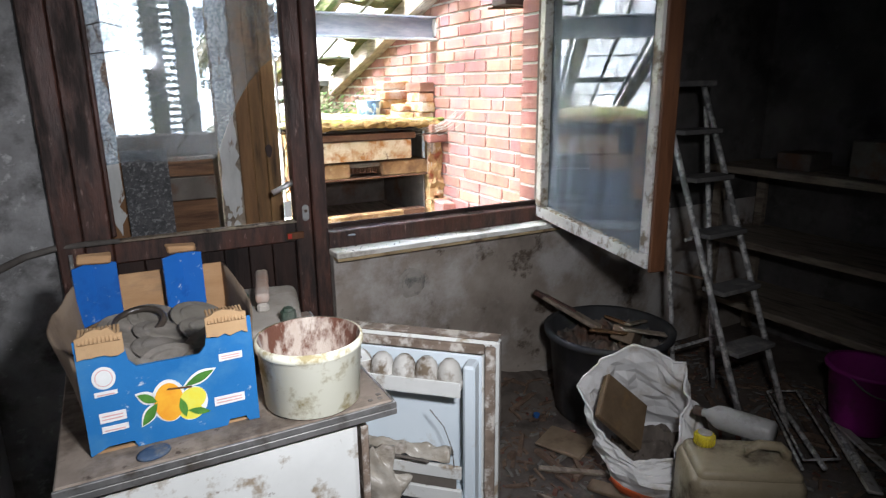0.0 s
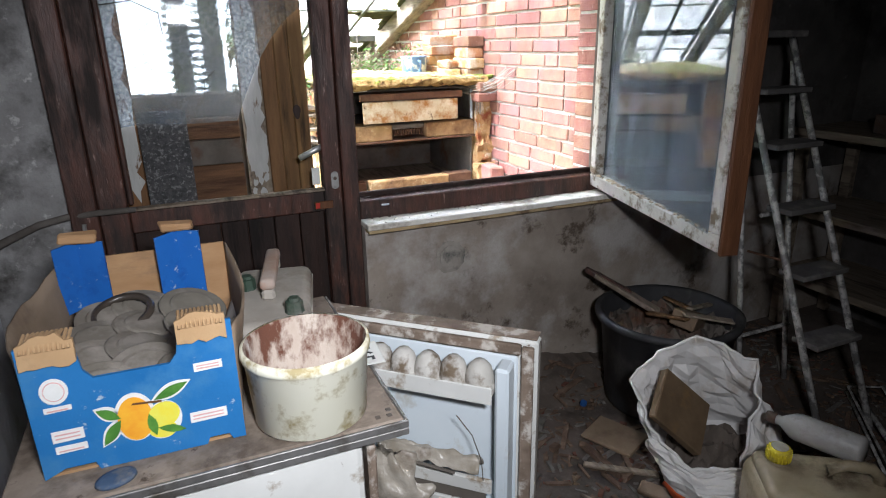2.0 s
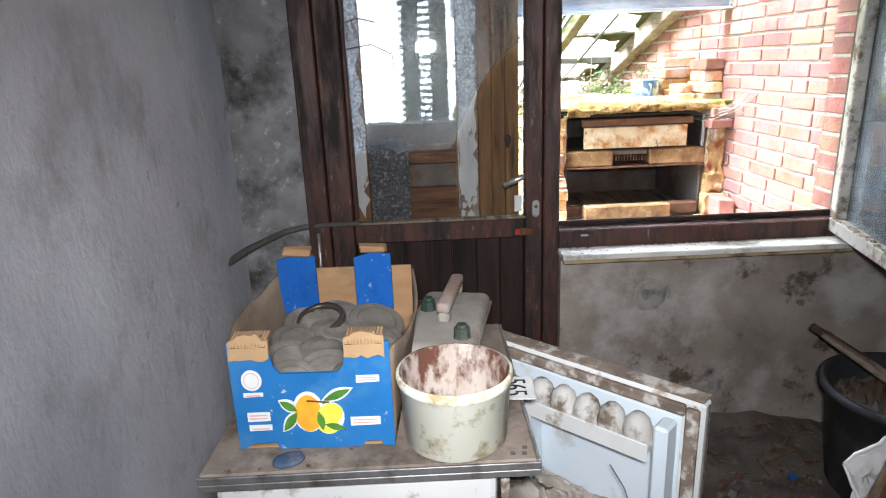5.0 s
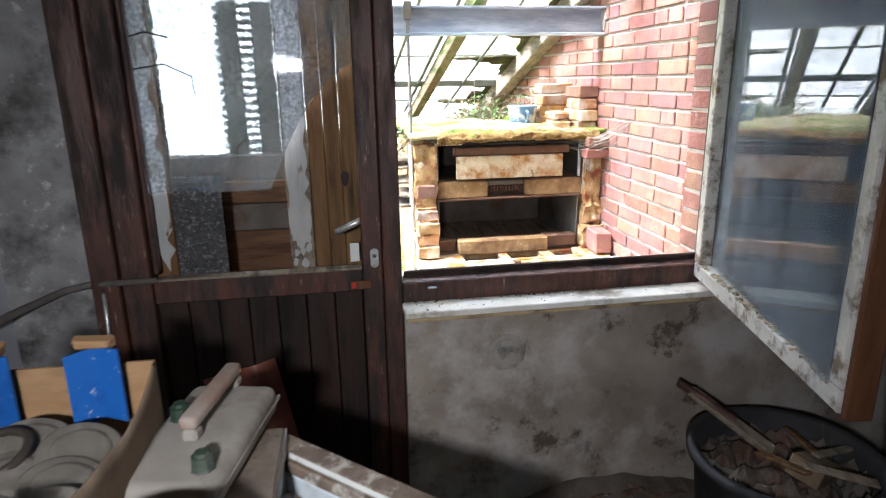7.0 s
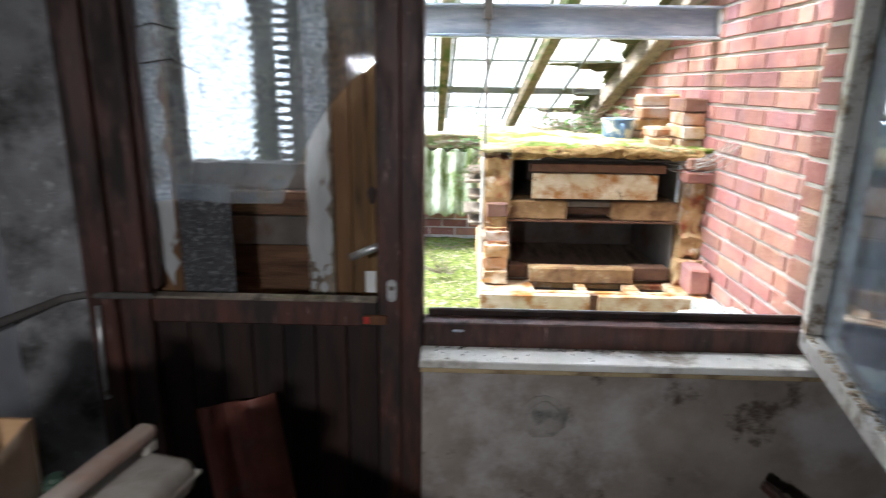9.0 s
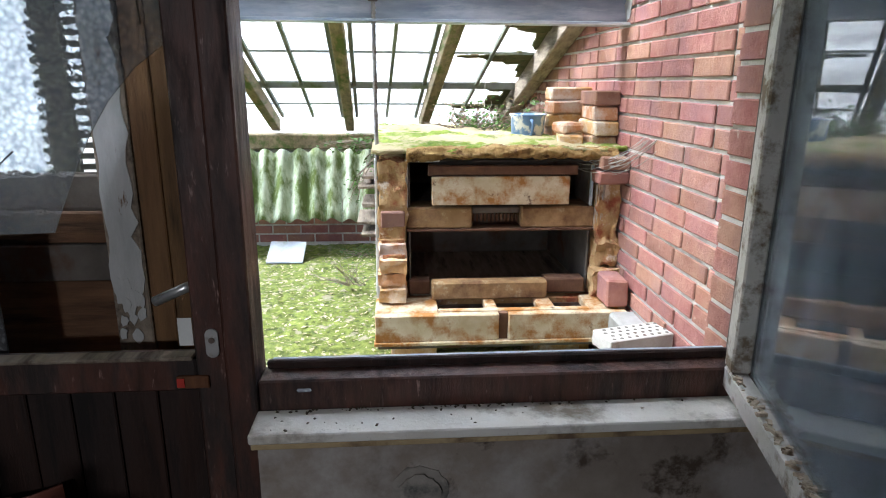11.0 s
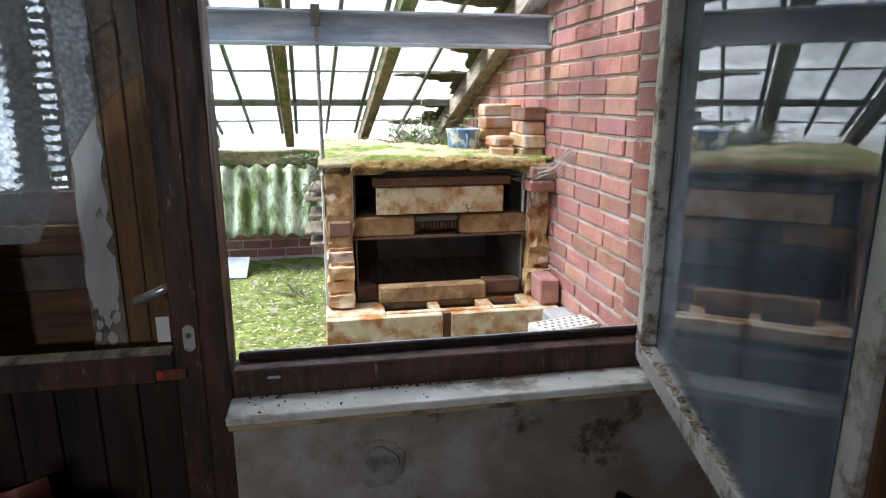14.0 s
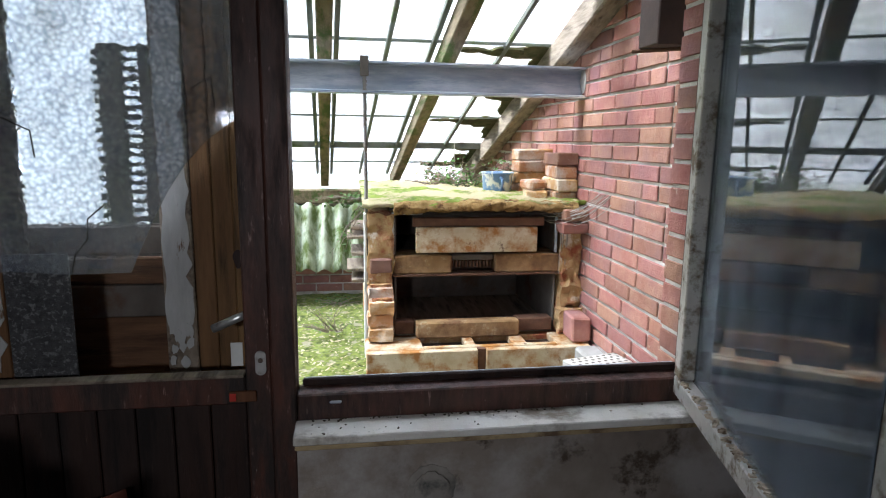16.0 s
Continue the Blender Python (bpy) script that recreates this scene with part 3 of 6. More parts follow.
# slotted board seen against the light
obox("slotted_side", (-0.025, 2.63, 1.16, 0.04, 2.65, 1.74), bar_steel, "dark slotted board")
obox("slotted_side", (0.082, 2.63, 1.16, 0.15, 2.65, 1.74), bar_steel)
for i in range(22):
    obox("slat", (0.04, 2.632, 1.17 + i * 0.0262, 0.082, 2.648, 1.17 + i * 0.0262 + 0.013), bar_steel, bevel=0)
for i in range(21):
    obox("tooth", (-0.038, 2.632, 1.18 + i * 0.0265, -0.025, 2.648, 1.18 + i * 0.0265 + 0.014), bar_steel, bevel=0)
hd = tube([(0.325, 2.262, 1.032), (0.39, 2.255, 1.062), (0.402, 2.262, 1.066)], 0.0105, None, 12)
handle = tagged(obj("door_handle", hd, chrome, None, "", True), "grey metal lever handle behind the stile", "handle")
card_mat = surface("yellowed_card", (0.62, 0.62, 0.58), (0.72, 0.72, 0.69), 20, rough=0.9, bump=0.05)
card = tagged(obj("card_tag", boxed(0.364, 2.262, 0.935, 0.392, 2.264, 0.995), card_mat), "small white card tag hanging at the door", "tag")

# ---- outdoors: ground, brick wall, roof ----
structure("ground", boxed(-150, 2.6, -0.20, 150, 300, -0.03), ground_moss, "mossy ground reaching far away", "ground")
rng = random.Random(11)
def yard(u, v):
    x, y = -2.2 + u * 4.1, 2.5 + v * 4.2
    return Vector((x, y, 0.02 + 0.02 * noise.noise(Vector((x * 5, y * 5, 1))) + 0.014 * noise.noise(Vector((x * 22, y * 22, 4)))))
structure("yard_moss", grid_sheet(150, 150, yard), ground_moss, "moss covered paving with pale leaf litter", "moss", smooth=True)

RS = 0.306
def roof_z(y):
    return 1.92 - RS * (y - 3.75)
structure("plinth", boxed(1.60, 2.5, -0.05, 1.81, 3.2, 0.545, bevel=0.012), concrete, "sloping grey concrete plinth at the wall foot", "plinth")
structure("plinth_ledge", boxed(1.70, 3.202, -0.05, 1.811, 3.44, 0.535, bevel=0.012), concrete, "grey concrete ledge at the wall foot", "plinth")
brick_wall = structure("wall_brick", boxed(1.812, 2.5, -0.05, 2.05, 6.7, 3.0), mortar, "red brick garden wall with pale mortar", "wall")
structure("wall_brick_reveal", boxed(1.620, 2.345, 0.70, 1.84, 2.498, ZC), mortar, "brick window reveal", "wall")
structure("wall_far", boxed(-3.0, 6.62, -0.05, 1.81, 6.8, 1.0), mortar, "low far wall behind the corrugated sheet", "wall")
structure("wall_outer_west", boxed(-2.4, 2.5, -0.05, -2.2, 6.7, 0.9), mortar, "low garden wall closing the yard", "wall")
structure("wall_outer_upper", boxed(-2.2, 2.502, 2.3, 1.81, 2.6, 3.2), plaster, "plain outer wall above the window", "wall")

shed_roof = thing("lean_to_roof", "glazed lean-to roof with mossy wooden rafters", "roof", kind="structure")
def rafter(xa, xb, w, h, mat, name="rafter", ya=6.60, yb=2.62, lift=0.0):
    bm = bmesh.new()
    for s, (x, y) in enumerate(((xa, ya), (xb, yb))):
        for dx in (-w / 2, w / 2):
            for dz in (0, h):
                bm.verts.new((x + dx, y, roof_z(y) + dz + lift))
    v = list(bm.verts)
    for f in ((0, 1, 3, 2), (4, 6, 7, 5), (0, 4, 5, 1), (2, 3, 7, 6), (0, 2, 6, 4), (1, 5, 7, 3)):
        bm.faces.new([v[i] for i in f])
    bmesh.ops.recalc_face_normals(bm, faces=bm.faces)
    bmesh.ops.bevel(bm, geom=list(bm.edges), offset=min(w, h) * 0.08, segments=1, affect='EDGES')
    return part(name, bm, mat, shed_roof)
raf = [(-1.50, -1.31), (-0.86, -0.68), (-0.21, -0.04), (0.425, 0.60), (1.06, 1.20)]
for a, b in raf:
    rafter(a, b, 0.072, 0.11, rafter_wood)
    for d in (-0.062, 0.062):
        rafter(a + d, b + d, 0.026, 0.03, bar_steel, "glazing_bar", lift=0.115)
rafter(1.745, 1.755, 0.10, 0.14, grey_wood)
mids = [(a + 0.32, b + 0.32) for a, b in raf]
for a, b in mids:
    rafter(a, b, 0.022, 0.03, bar_steel, "glazing_bar", lift=0.115)
for y in (5.72,):
    part("purlin", boxed(-2.2, y - 0.02, roof_z(y) + 0.10, 1.8, y + 0.02, roof_z(y) + 0.14), bar_steel, shed_roof)
for k, (y0, y1) in enumerate(((6.75, 6.25), (6.27, 5.7), (5.72, 5.1), (5.12, 4.55), (4.57, 4.0), (4.02, 3.4), (3.42, 2.6))):
    bm = bmesh.new()
    zs = 0.146 + 0.006 * (k % 2)
    vs = [bm.verts.new((x, y, roof_z(y) + zs)) for x, y in ((-2.2, y0), (1.82, y0), (1.82, y1), (-2.2, y1))]
    bm.faces.new(vs)
    p = part("pane", solid_sheet(bm, -0.004), roof_glass, shed_roof)
    p.visible_shadow = False
    part("lap_strip", boxed(-2.2, y1 - 0.013, roof_z(y1) + 0.130, 1.8, y1 + 0.013, roof_z(y1) + 0.144), bar_steel, shed_roof)
p = part("eaves_pane", boxed(-2.2, 6.640, 1.02, 1.8, 6.644, 1.20), roof_glass, shed_roof)
p.visible_shadow = False
part("wall_plate", boxed(-2.2, 6.48, 0.90, 1.8, 6.62, 1.03, bevel=0.01), rafter_wood, shed_roof, "mossy timber wall plate")

# clumps of moss lying on the glass near the brick wall
rng = random.Random(23)
clump_mat = surface("dark_roof_moss", (0.045, 0.05, 0.018), (0.09, 0.085, 0.035), 20, rough=0.95, bump=0.6, stain=(0.11, 0.085, 0.05), stain_scale=8)
clumps = [(1.42, 3.32, 0.17, 0.09), (1.60, 3.30, 0.12, 0.10), (1.28, 3.36, 0.06, 0.04)]
for y1 in (5.74, 5.14, 4.59, 4.04):
    clumps += [(1.62, y1 + 0.05, 0.15, 0.07 + 0.03 * rng.random()), (1.47, y1 + 0.03, 0.11, 0.045), (1.30, y1 + 0.02, 0.08, 0.025), (1.71, y1 + 0.22, 0.06, 0.20)]
clumps += [(1.66, 6.2, 0.12, 0.22), (1.45, 6.28, 0.16, 0.05)]
for (cx, cy, a, b) in clumps:
    bm = bmesh.new()
    ring = []
    for k in range(26):
        an = 2 * math.pi * k / 26
        f = 1 + 0.35 * noise.noise(Vector((math.cos(an) * 2 + cx * 9, math.sin(an) * 2, cy))) + rng.uniform(-0.12, 0.12)
        x, y = cx + a * f * math.cos(an), cy + b * f * math.sin(an)
        ring.append(bm.verts.new((min(x, 1.79), y, roof_z(y) + 0.134)))
    bm.faces.new(ring)
    part("moss_clump", solid_sheet(bm, -0.012), clump_mat, shed_roof, "dark clump of roof moss")

# steel joist
beam = thing("steel_beam", "grey galvanised steel joist under the rafters", "beam", kind="structure")
bm = bmesh.new()
prism([(-0.05, 0), (0.05, 0), (0.05, 0.010), (0.006, 0.016), (0.006, 0.129), (0.05, 0.135), (0.05, 0.145), (-0.05, 0.145), (-0.05, 0.135), (-0.006, 0.129), (-0.006, 0.016), (-0.05, 0.010)], 4.0, bm, Matrix.Translation((1.81, 3.77, 1.70)) @ Matrix.Rotation(radians(90), 4, 'Z'))
part("joist", bm, steel_beam, beam)

def smear(u, v):
    a, r = u * 2 * math.pi, v
    return Vector((1.797 - 0.012 * (1 - r) * (1 + 0.5 * noise.noise(Vector((u * 9, v * 5, 0)))), 3.76 + 0.045 * r * math.cos(a) * (1 + 0.4 * noise.noise(Vector((math.cos(a) * 2, math.sin(a) * 2, 0)))), 1.78 + 0.065 * r * math.sin(a) * (1 + 0.4 * noise.noise(Vector((math.cos(a) * 2, math.sin(a) * 2, 5))))))
part("mortar_smear", grid_sheet(30, 6, smear), mortar, beam, "rough mortar smeared round the joist end", True)

# corrugated sheet
def corr(u, v):
    x = -1.2 + u * 2.1
    w = math.cos(x * 2 * math.pi / 0.142)
    return Vector((x, 6.445 - 0.285 * v - 0.030 * w, 0.895 - 0.55 * v + 0.022 * w + 0.006 * math.sin(x * 9)))
tagged(obj("corrugated_sheet", solid_sheet(grid_sheet(150, 8, corr), 0.007), corrugated, None, "", True), "mossy grey corrugated cement sheet under the eaves", "sheet")
bm = boxed(-0.15, -0.01, 0.0, 0.15, 0.01, 0.24, bevel=0.003)
s = obj("slate_slab", bm, slate)
s.matrix_world = pose(-0.10, 5.98, 0.03, -58, 0, -4)
tagged(s, "pale slate slab leaning on the low wall", "slab")

# ---- outdoor oven ----
oven = thing("masonry_oven", "derelict masonry oven with rusty enamel front and mossy top", "oven", m=pose(0, 0, 0.02))
def ov(name, a, mat, label="", bevel=0.006, jitter=0.0, seed=0):
    x0, y0, z0, x1, y1, z1 = a
    return part(name, boxed(x0, y0, z0 - 0.02, x1, y1, z1 - 0.02, bevel=bevel, jitter=jitter, rng=random.Random(seed)), mat, oven, label)
FY = 3.69
ov("base_channel", (0.72, 3.43, 0.42, 1.235, 3.47, 0.535), oven_steel, "rust-stained cream steel channel", 0.004)
ov("base_channel", (1.275, 3.43, 0.42, 1.78, 3.47, 0.535), oven_steel, "rust-stained cream steel channel", 0.004)
ov("base_joint", (1.236, 3.445, 0.42, 1.274, 3.475, 0.535), rust, "", 0.002)
ov("base_flange", (0.715, 3.42, 0.405, 1.785, 3.472, 0.4195), oven_steel, "", 0.002)
ov("base_deck", (0.72, 3.472, 0.50, 0.985, 3.653, 0.538), oven_steel)
ov("base_deck", (1.19, 3.472, 0.50, 1.24, 3.653, 0.538), oven_steel)
ov("base_deck", (1.42, 3.472, 0.50, 1.49, 3.653, 0.538), oven_steel)
ov("base_deck", (1.63, 3.472, 0.50, 1.79, 3.653, 0.538), oven_steel)
ov("base_edge", (0.985, 3.472, 0.515, 1.63, 3.505, 0.5385), oven_steel, "", 0.003)
# dark blocks added under the deck so its holes look shaded
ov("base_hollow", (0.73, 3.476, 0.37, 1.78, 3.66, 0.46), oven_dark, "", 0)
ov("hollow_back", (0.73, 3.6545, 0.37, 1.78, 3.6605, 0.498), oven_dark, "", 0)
ov("base_slab", (0.735, 3.662, 0.36, 1.79, 4.9, 0.525), oven_mortar)
ov("foot", (0.78, 3.80, 0.02, 1.0, 4.8, 0.358), fire_brick)
ov("foot", (1.5, 3.80, 0.02, 1.75, 4.8, 0.358), fire_brick)
ov("side_wall", (0.745, 3.80, 0.527, 0.862, 4.9, 1.125), oven_mortar, "", 0.01)
ov("side_wall", (1.70, 3.74, 0.527, 1.80, 4.9, 1.125), oven_mortar, "", 0.01)
ov("back_wall", (0.864, 4.6, 0.527, 1.698, 4.9, 1.125), oven_mortar)
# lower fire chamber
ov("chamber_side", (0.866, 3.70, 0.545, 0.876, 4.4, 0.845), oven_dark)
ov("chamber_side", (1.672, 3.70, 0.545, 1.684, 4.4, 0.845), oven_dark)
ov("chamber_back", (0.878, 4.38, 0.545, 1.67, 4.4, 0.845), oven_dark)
ov("chamber_floor", (0.866, 3.70, 0.527, 1.684, 4.4, 0.5445), grey_wood, "dirty brown chamber floor")
ov("chamber_lip", (0.965, 3.60, 0.54, 1.475, 3.665, 0.622), oven_block, "tan firebrick sill with green algae", 0.008)
ov("lip_brick", (0.864, 3.67, 0.545, 0.962, 3.74, 0.610), rust, "", 0.006)
ov("lip_brick", (1.478, 3.66, 0.545, 1.66, 3.74, 0.612), rust, "", 0.006)
# middle band
ov("band_block", (0.858, 3.675, 0.845, 1.145, 3.86, 0.938), oven_block, "tan firebrick lintel block", 0.008)
ov("band_block", (1.36, 3.675, 0.845, 1.69, 3.86, 0.938), oven_block, "tan firebrick lintel block", 0.008)
ov("band_strip", (0.856, 3.672, 0.832, 1.692, 3.76, 0.8445), rust, "", 0.003)
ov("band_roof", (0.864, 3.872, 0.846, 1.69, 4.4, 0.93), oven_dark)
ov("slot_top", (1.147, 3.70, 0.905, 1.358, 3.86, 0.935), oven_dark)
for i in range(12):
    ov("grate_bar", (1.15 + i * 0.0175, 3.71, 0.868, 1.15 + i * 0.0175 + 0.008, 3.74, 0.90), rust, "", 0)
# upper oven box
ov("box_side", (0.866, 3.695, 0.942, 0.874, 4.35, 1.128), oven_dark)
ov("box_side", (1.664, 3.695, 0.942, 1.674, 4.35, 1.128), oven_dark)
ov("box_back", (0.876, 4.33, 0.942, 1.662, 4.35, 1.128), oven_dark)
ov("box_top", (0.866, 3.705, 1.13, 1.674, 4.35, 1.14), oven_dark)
ov("box_trim", (0.852, 3.672, 0.94, 0.864, 3.70, 1.135), white_peel, "bent white enamel edge", 0.003)
ov("box_trim", (0.852, 3.672, 1.1355, 1.0, 3.70, 1.147), white_peel, "bent white enamel edge", 0.003)
ov("box_trim", (1.664, 3.675, 0.942, 1.676, 3.694, 1.12), steel_beam, "", 0.003)
d = ov("oven_door", (0.966, 3.655, 0.952, 1.566, 3.685, 1.075), oven_steel, "fallen rusty cream enamel door", 0.004)
ov("hinge_strip", (0.95, 3.66, 1.08, 1.60, 3.69, 1.122), rust, "rusty hinge strip", 0.004)
# front of the left pier: rough mortar over bricks
def rough_block(name, a, mat, seed, amp=0.012, n=10, label=""):
    x0, y0, z0, x1, y1, z1 = a
    bm = boxed(x0, y0, z0 - 0.02, x1, y1, z1 - 0.02)
    bmesh.ops.subdivide_edges(bm, edges=list(bm.edges), cuts=n, use_grid_fill=True)
    for v in bm.verts:
        k = v.co * 22 + Vector((seed, 0, 0))
        v.co += amp * Vector((noise.noise(k), noise.noise(k + Vector((9, 0, 0))), noise.noise(k + Vector((0, 9, 0)))))
    return part(name, bm, mat, oven, label)
rough_block("pier_mortar", (0.742, 3.66, 0.80, 0.856, 3.82, 1.14), oven_mortar, 1, 0.02, 12)
rough_block("pier_mortar", (0.742, 3.68, 0.527, 0.85, 3.82, 0.80), oven_mortar, 7, 0.014)
rough_block("pier_mortar", (1.70, 3.66, 0.66, 1.80, 3.80, 1.12), oven_mortar, 3, 0.03, 12)
rough_block("pier_mortar", (1.68, 3.60, 0.54, 1.80, 3.76, 0.66), oven_mortar, 8, 0.02)
for i, (z, dx, h, y) in enumerate(((0.545, 0.0, 0.06, 3.555), (0.617, -0.004, 0.05, 3.58), (0.675, 0.004, 0.062, 3.56), (0.745, 0.0, 0.05, 3.6))):
    rough_block("pier_brick", (0.738 + dx, y, z, 0.852 + dx, 3.69, z + h), fire_brick, 30 + i, 0.011, 5)
    rough_block("pier_joint", (0.748 + dx, y + 0.03, z + h - 0.004, 0.846 + dx, 3.69, z + h + 0.014), oven_mortar, 50 + i, 0.008, 4)
ov("pier_brick", (0.745, 3.64, 0.86, 0.85, 3.67, 0.93), brick_mat, "", 0.006, 0.004, 9)
ov("pier_brick", (1.695, 3.46, 0.542, 1.785, 3.60, 0.662), brick_mat, "upright red brick", 0.008, 0.005, 10)
for i, (x, z) in enumerate(((1.665, 1.045), (1.68, 1.108))):
    ov("pier_brick", (x, 3.585, z, 1.802, 3.70, z + 0.056), brick_mat, "", 0.007, 0.005, 20 + i)
# side slats and flashing
for i, z in enumerate((0.80, 0.845, 0.915, 0.99, 1.03)):
    ov("side_slat", (0.66 - 0.02 * (i % 2), 3.72 + 0.05 * i, z, 0.75, 4.0 + 0.05 * i, z + 0.014), grey_wood, "", 0.002, 0.004, i)
ov("flashing", (0.722, 3.70, 0.42, 0.735, 3.78, 1.14), white_peel, "thin white edge strip", 0.002, 0.003, 3)
# mossy cap
def cap(u, v):
    x, y = 0.715 + u * 1.085, 3.635 + v * 1.28
    e = 0.02 * noise.noise(Vector((x * 6, 0, 2))) if v < 0.001 else 0
    hump = 0.05 * math.sin(min(1, v * 2.2) * math.pi / 2)
    return Vector((x, y + e, 1.178 + hump * 0.3 + 0.016 * noise.noise(Vector((x * 7, y * 7, 0))) + 0.010 * noise.noise(Vector((x * 30, y * 30, 0)))))
bm = grid_sheet(90, 90, cap)
part("moss_cap", solid_sheet(bm, 0.018), moss_mat, oven, "green moss and yellow lichen crust", True)
def crust(u, v):
    x = 0.86 + u * 0.90
    a = v * math.pi
    r = 0.031 + 0.014 * noise.noise(Vector((x * 15, v * 4, 0))) + 0.006 * noise.noise(Vector((x * 60, v * 9, 0)))
    return Vector((x, 3.66 - r * 1.3 * math.sin(a), 1.148 + 0.014 * math.sin(u * 3.1) - r * math.cos(a) * 0.9))
part("crust_edge", solid_sheet(grid_sheet(110, 10, crust), 0.006), surface("ochre_crust", (0.22, 0.13, 0.04), (0.42, 0.28, 0.11), 26, stain=(0.12, 0.06, 0.025), stain_scale=18, stain_from=0.52, stain_to=0.62, rough=0.95, bump=1.0, bump_dist=0.02, fine=120), oven, "crumbling ochre front edge", True)

# pot, bricks and shrub on the oven
blue_enamel = surface("worn_blue_enamel", (0.10, 0.18, 0.33), (0.18, 0.28, 0.45), 14, stain=(0.62, 0.62, 0.58), stain_scale=9, stain_from=0.5, stain_to=0.56, rough=0.4, third=(0.12, 0.06, 0.03), third_scale=12, third_from=0.66)
pot = thing("enamel_pot", "chipped blue and white enamel pot on the oven", "pot", m=pose(1.474, 4.15, 1.183) @ Matrix.Scale(1.0, 4))
part("body", lathe([(0, 0), (0.072, 0), (0.078, 0.008), (0.085, 0.12), (0.092, 0.127), (0.092, 0.133), (0.084, 0.132), (0.076, 0.012), (0, 0.012)], 36), blue_enamel, pot, "", True)
part("handle", tube([(0.0, -0.083, 0.105), (0.0, -0.115, 0.10), (0.0, -0.12, 0.07), (0.0, -0.11, 0.045), (0.0, -0.08, 0.035)], 0.008, None, 8), blue_enamel, pot, "", True)
rng = random.Random(3)
lb = thing("loose_brick", "loose old brick stacked on the oven", "brick", m=pose(1.80, 4.02, 1.17), group="bricks on the oven")
me_b = boxed(-0.115, -0.055, 0, 0.115, 0.055, 0.062, bevel=0.007, jitter=0.004, rng=rng)
part("body", me_b, fire_brick, lb)
lb.matrix_world = pose(1.625, 3.92, 1.178, 0, 0, 78)
for (x, y, z, rz) in ((1.745, 3.88, 1.176, 88), (1.742, 3.87, 1.24, 93), (1.748, 3.88, 1.304, 86), (1.70, 4.20, 1.19, 10), (1.69, 4.21, 1.254, 4), (1.70, 4.20, 1.318, 8), (1.705, 4.22, 1.382, 2)):
    copy_thing(lb, pose(x, y, z, 0, 0, rz))
rb = thing("red_brick", "dark red brick on top of the brick stack", "brick", m=pose(1.742, 3.875, 1.368, 0, 0, 91))
part("body", boxed(-0.115, -0.055, 0, 0.115, 0.055, 0.062, bevel=0.006, jitter=0.004, rng=rng), brick_mat, rb)
hb = thing("broken_brick", "broken half of a yellow brick on the oven", "brick", m=pose(1.60, 3.88, 1.242, 4, -6, 30))
part("body", boxed(-0.06, -0.05, 0, 0.06, 0.05, 0.05, bevel=0.012, jitter=0.009, rng=rng), fire_brick, hb)

# ---- fridge ----
white_enamel = surface("dirty_white_enamel", (0.60, 0.60, 0.57), (0.72, 0.72, 0.69), 5, stain=(0.30, 0.24, 0.17), stain_scale=14, stain_from=0.56, stain_to=0.66, rough=0.4, rough2=0.8, bump=0.08, third=(0.14, 0.09, 0.06), third_scale=34, third_from=0.635, spec=0.5)
top_mat = surface("grimy_fridge_top", (0.17, 0.135, 0.105), (0.30, 0.25, 0.205), 9, stain=(0.11, 0.085, 0.065), stain_scale=7, stain_from=0.47, stain_to=0.60, rough=0.85, bump=0.3, third=(0.06, 0.042, 0.032), third_scale=34, third_from=0.60)
alu = surface("dull_aluminium_trim", (0.17, 0.165, 0.16), (0.30, 0.29, 0.28), 18, stain=(0.10, 0.085, 0.07), stain_scale=12, rough=0.45, metal=0.6, bump=0.1)
door_blue = surface("pale_blue_plastic_liner", (0.60, 0.67, 0.72), (0.68, 0.74, 0.78), 4, stain=(0.45, 0.43, 0.38), stain_scale=9, stain_from=0.58, stain_to=0.72, rough=0.4, bump=0.05, spec=0.5)
gasket = surface("grimy_door_gasket", (0.13, 0.095, 0.07), (0.26, 0.20, 0.155), 20, stain=(0.52, 0.48, 0.43), stain_scale=18, stain_from=0.5, stain_to=0.6, rough=0.7, bump=0.3)
fr = thing("fridge", "dirty white under-counter fridge with its door open", "fridge", m=pose(0, 0, 0))
FT = 0.842
part("body", boxed(-0.32, 0.938, 0.02, 0.150, 1.46, 0.811, bevel=0.012, segs=2), white_enamel, fr, "stained white enamel body")
part("cavity_frame", boxed(0.157, 0.945, 0.05, 0.172, 1.45, 0.79, bevel=0.003), gasket, fr)
tp = part("worktop", boxed(-0.335, 0.924, 0.813, 0.214, 1.475, FT, bevel=0.003), top_mat, fr, "grimy speckled worktop")
for i, z in enumerate((0.8140, 0.8275)):
    part("edge_trim", boxed(-0.337, 0.918, z, 0.220, 0.9235, z + 0.0125, bevel=0.0012), alu, tp, "ribbed aluminium edging")
    part("edge_trim", boxed(0.2145, 0.9245, z, 0.220, 1.475, z + 0.0125, bevel=0.0012), alu, tp)
for x, y in ((0.195, 0.940), (0.198, 0.956), (0.176, 0.941)):
    part("screw", boxed(x - 0.004, y - 0.004, FT + 0.0005, x + 0.004, y + 0.004, FT + 0.002), oven_dark, tp)
for x, y in ((-0.29, 0.94), (0.12, 0.94), (-0.29, 1.42), (0.12, 1.42)):
    part("foot", boxed(x - 0.02, y - 0.02, 0, x + 0.02, y + 0.02, 0.0195), oven_dark, fr)
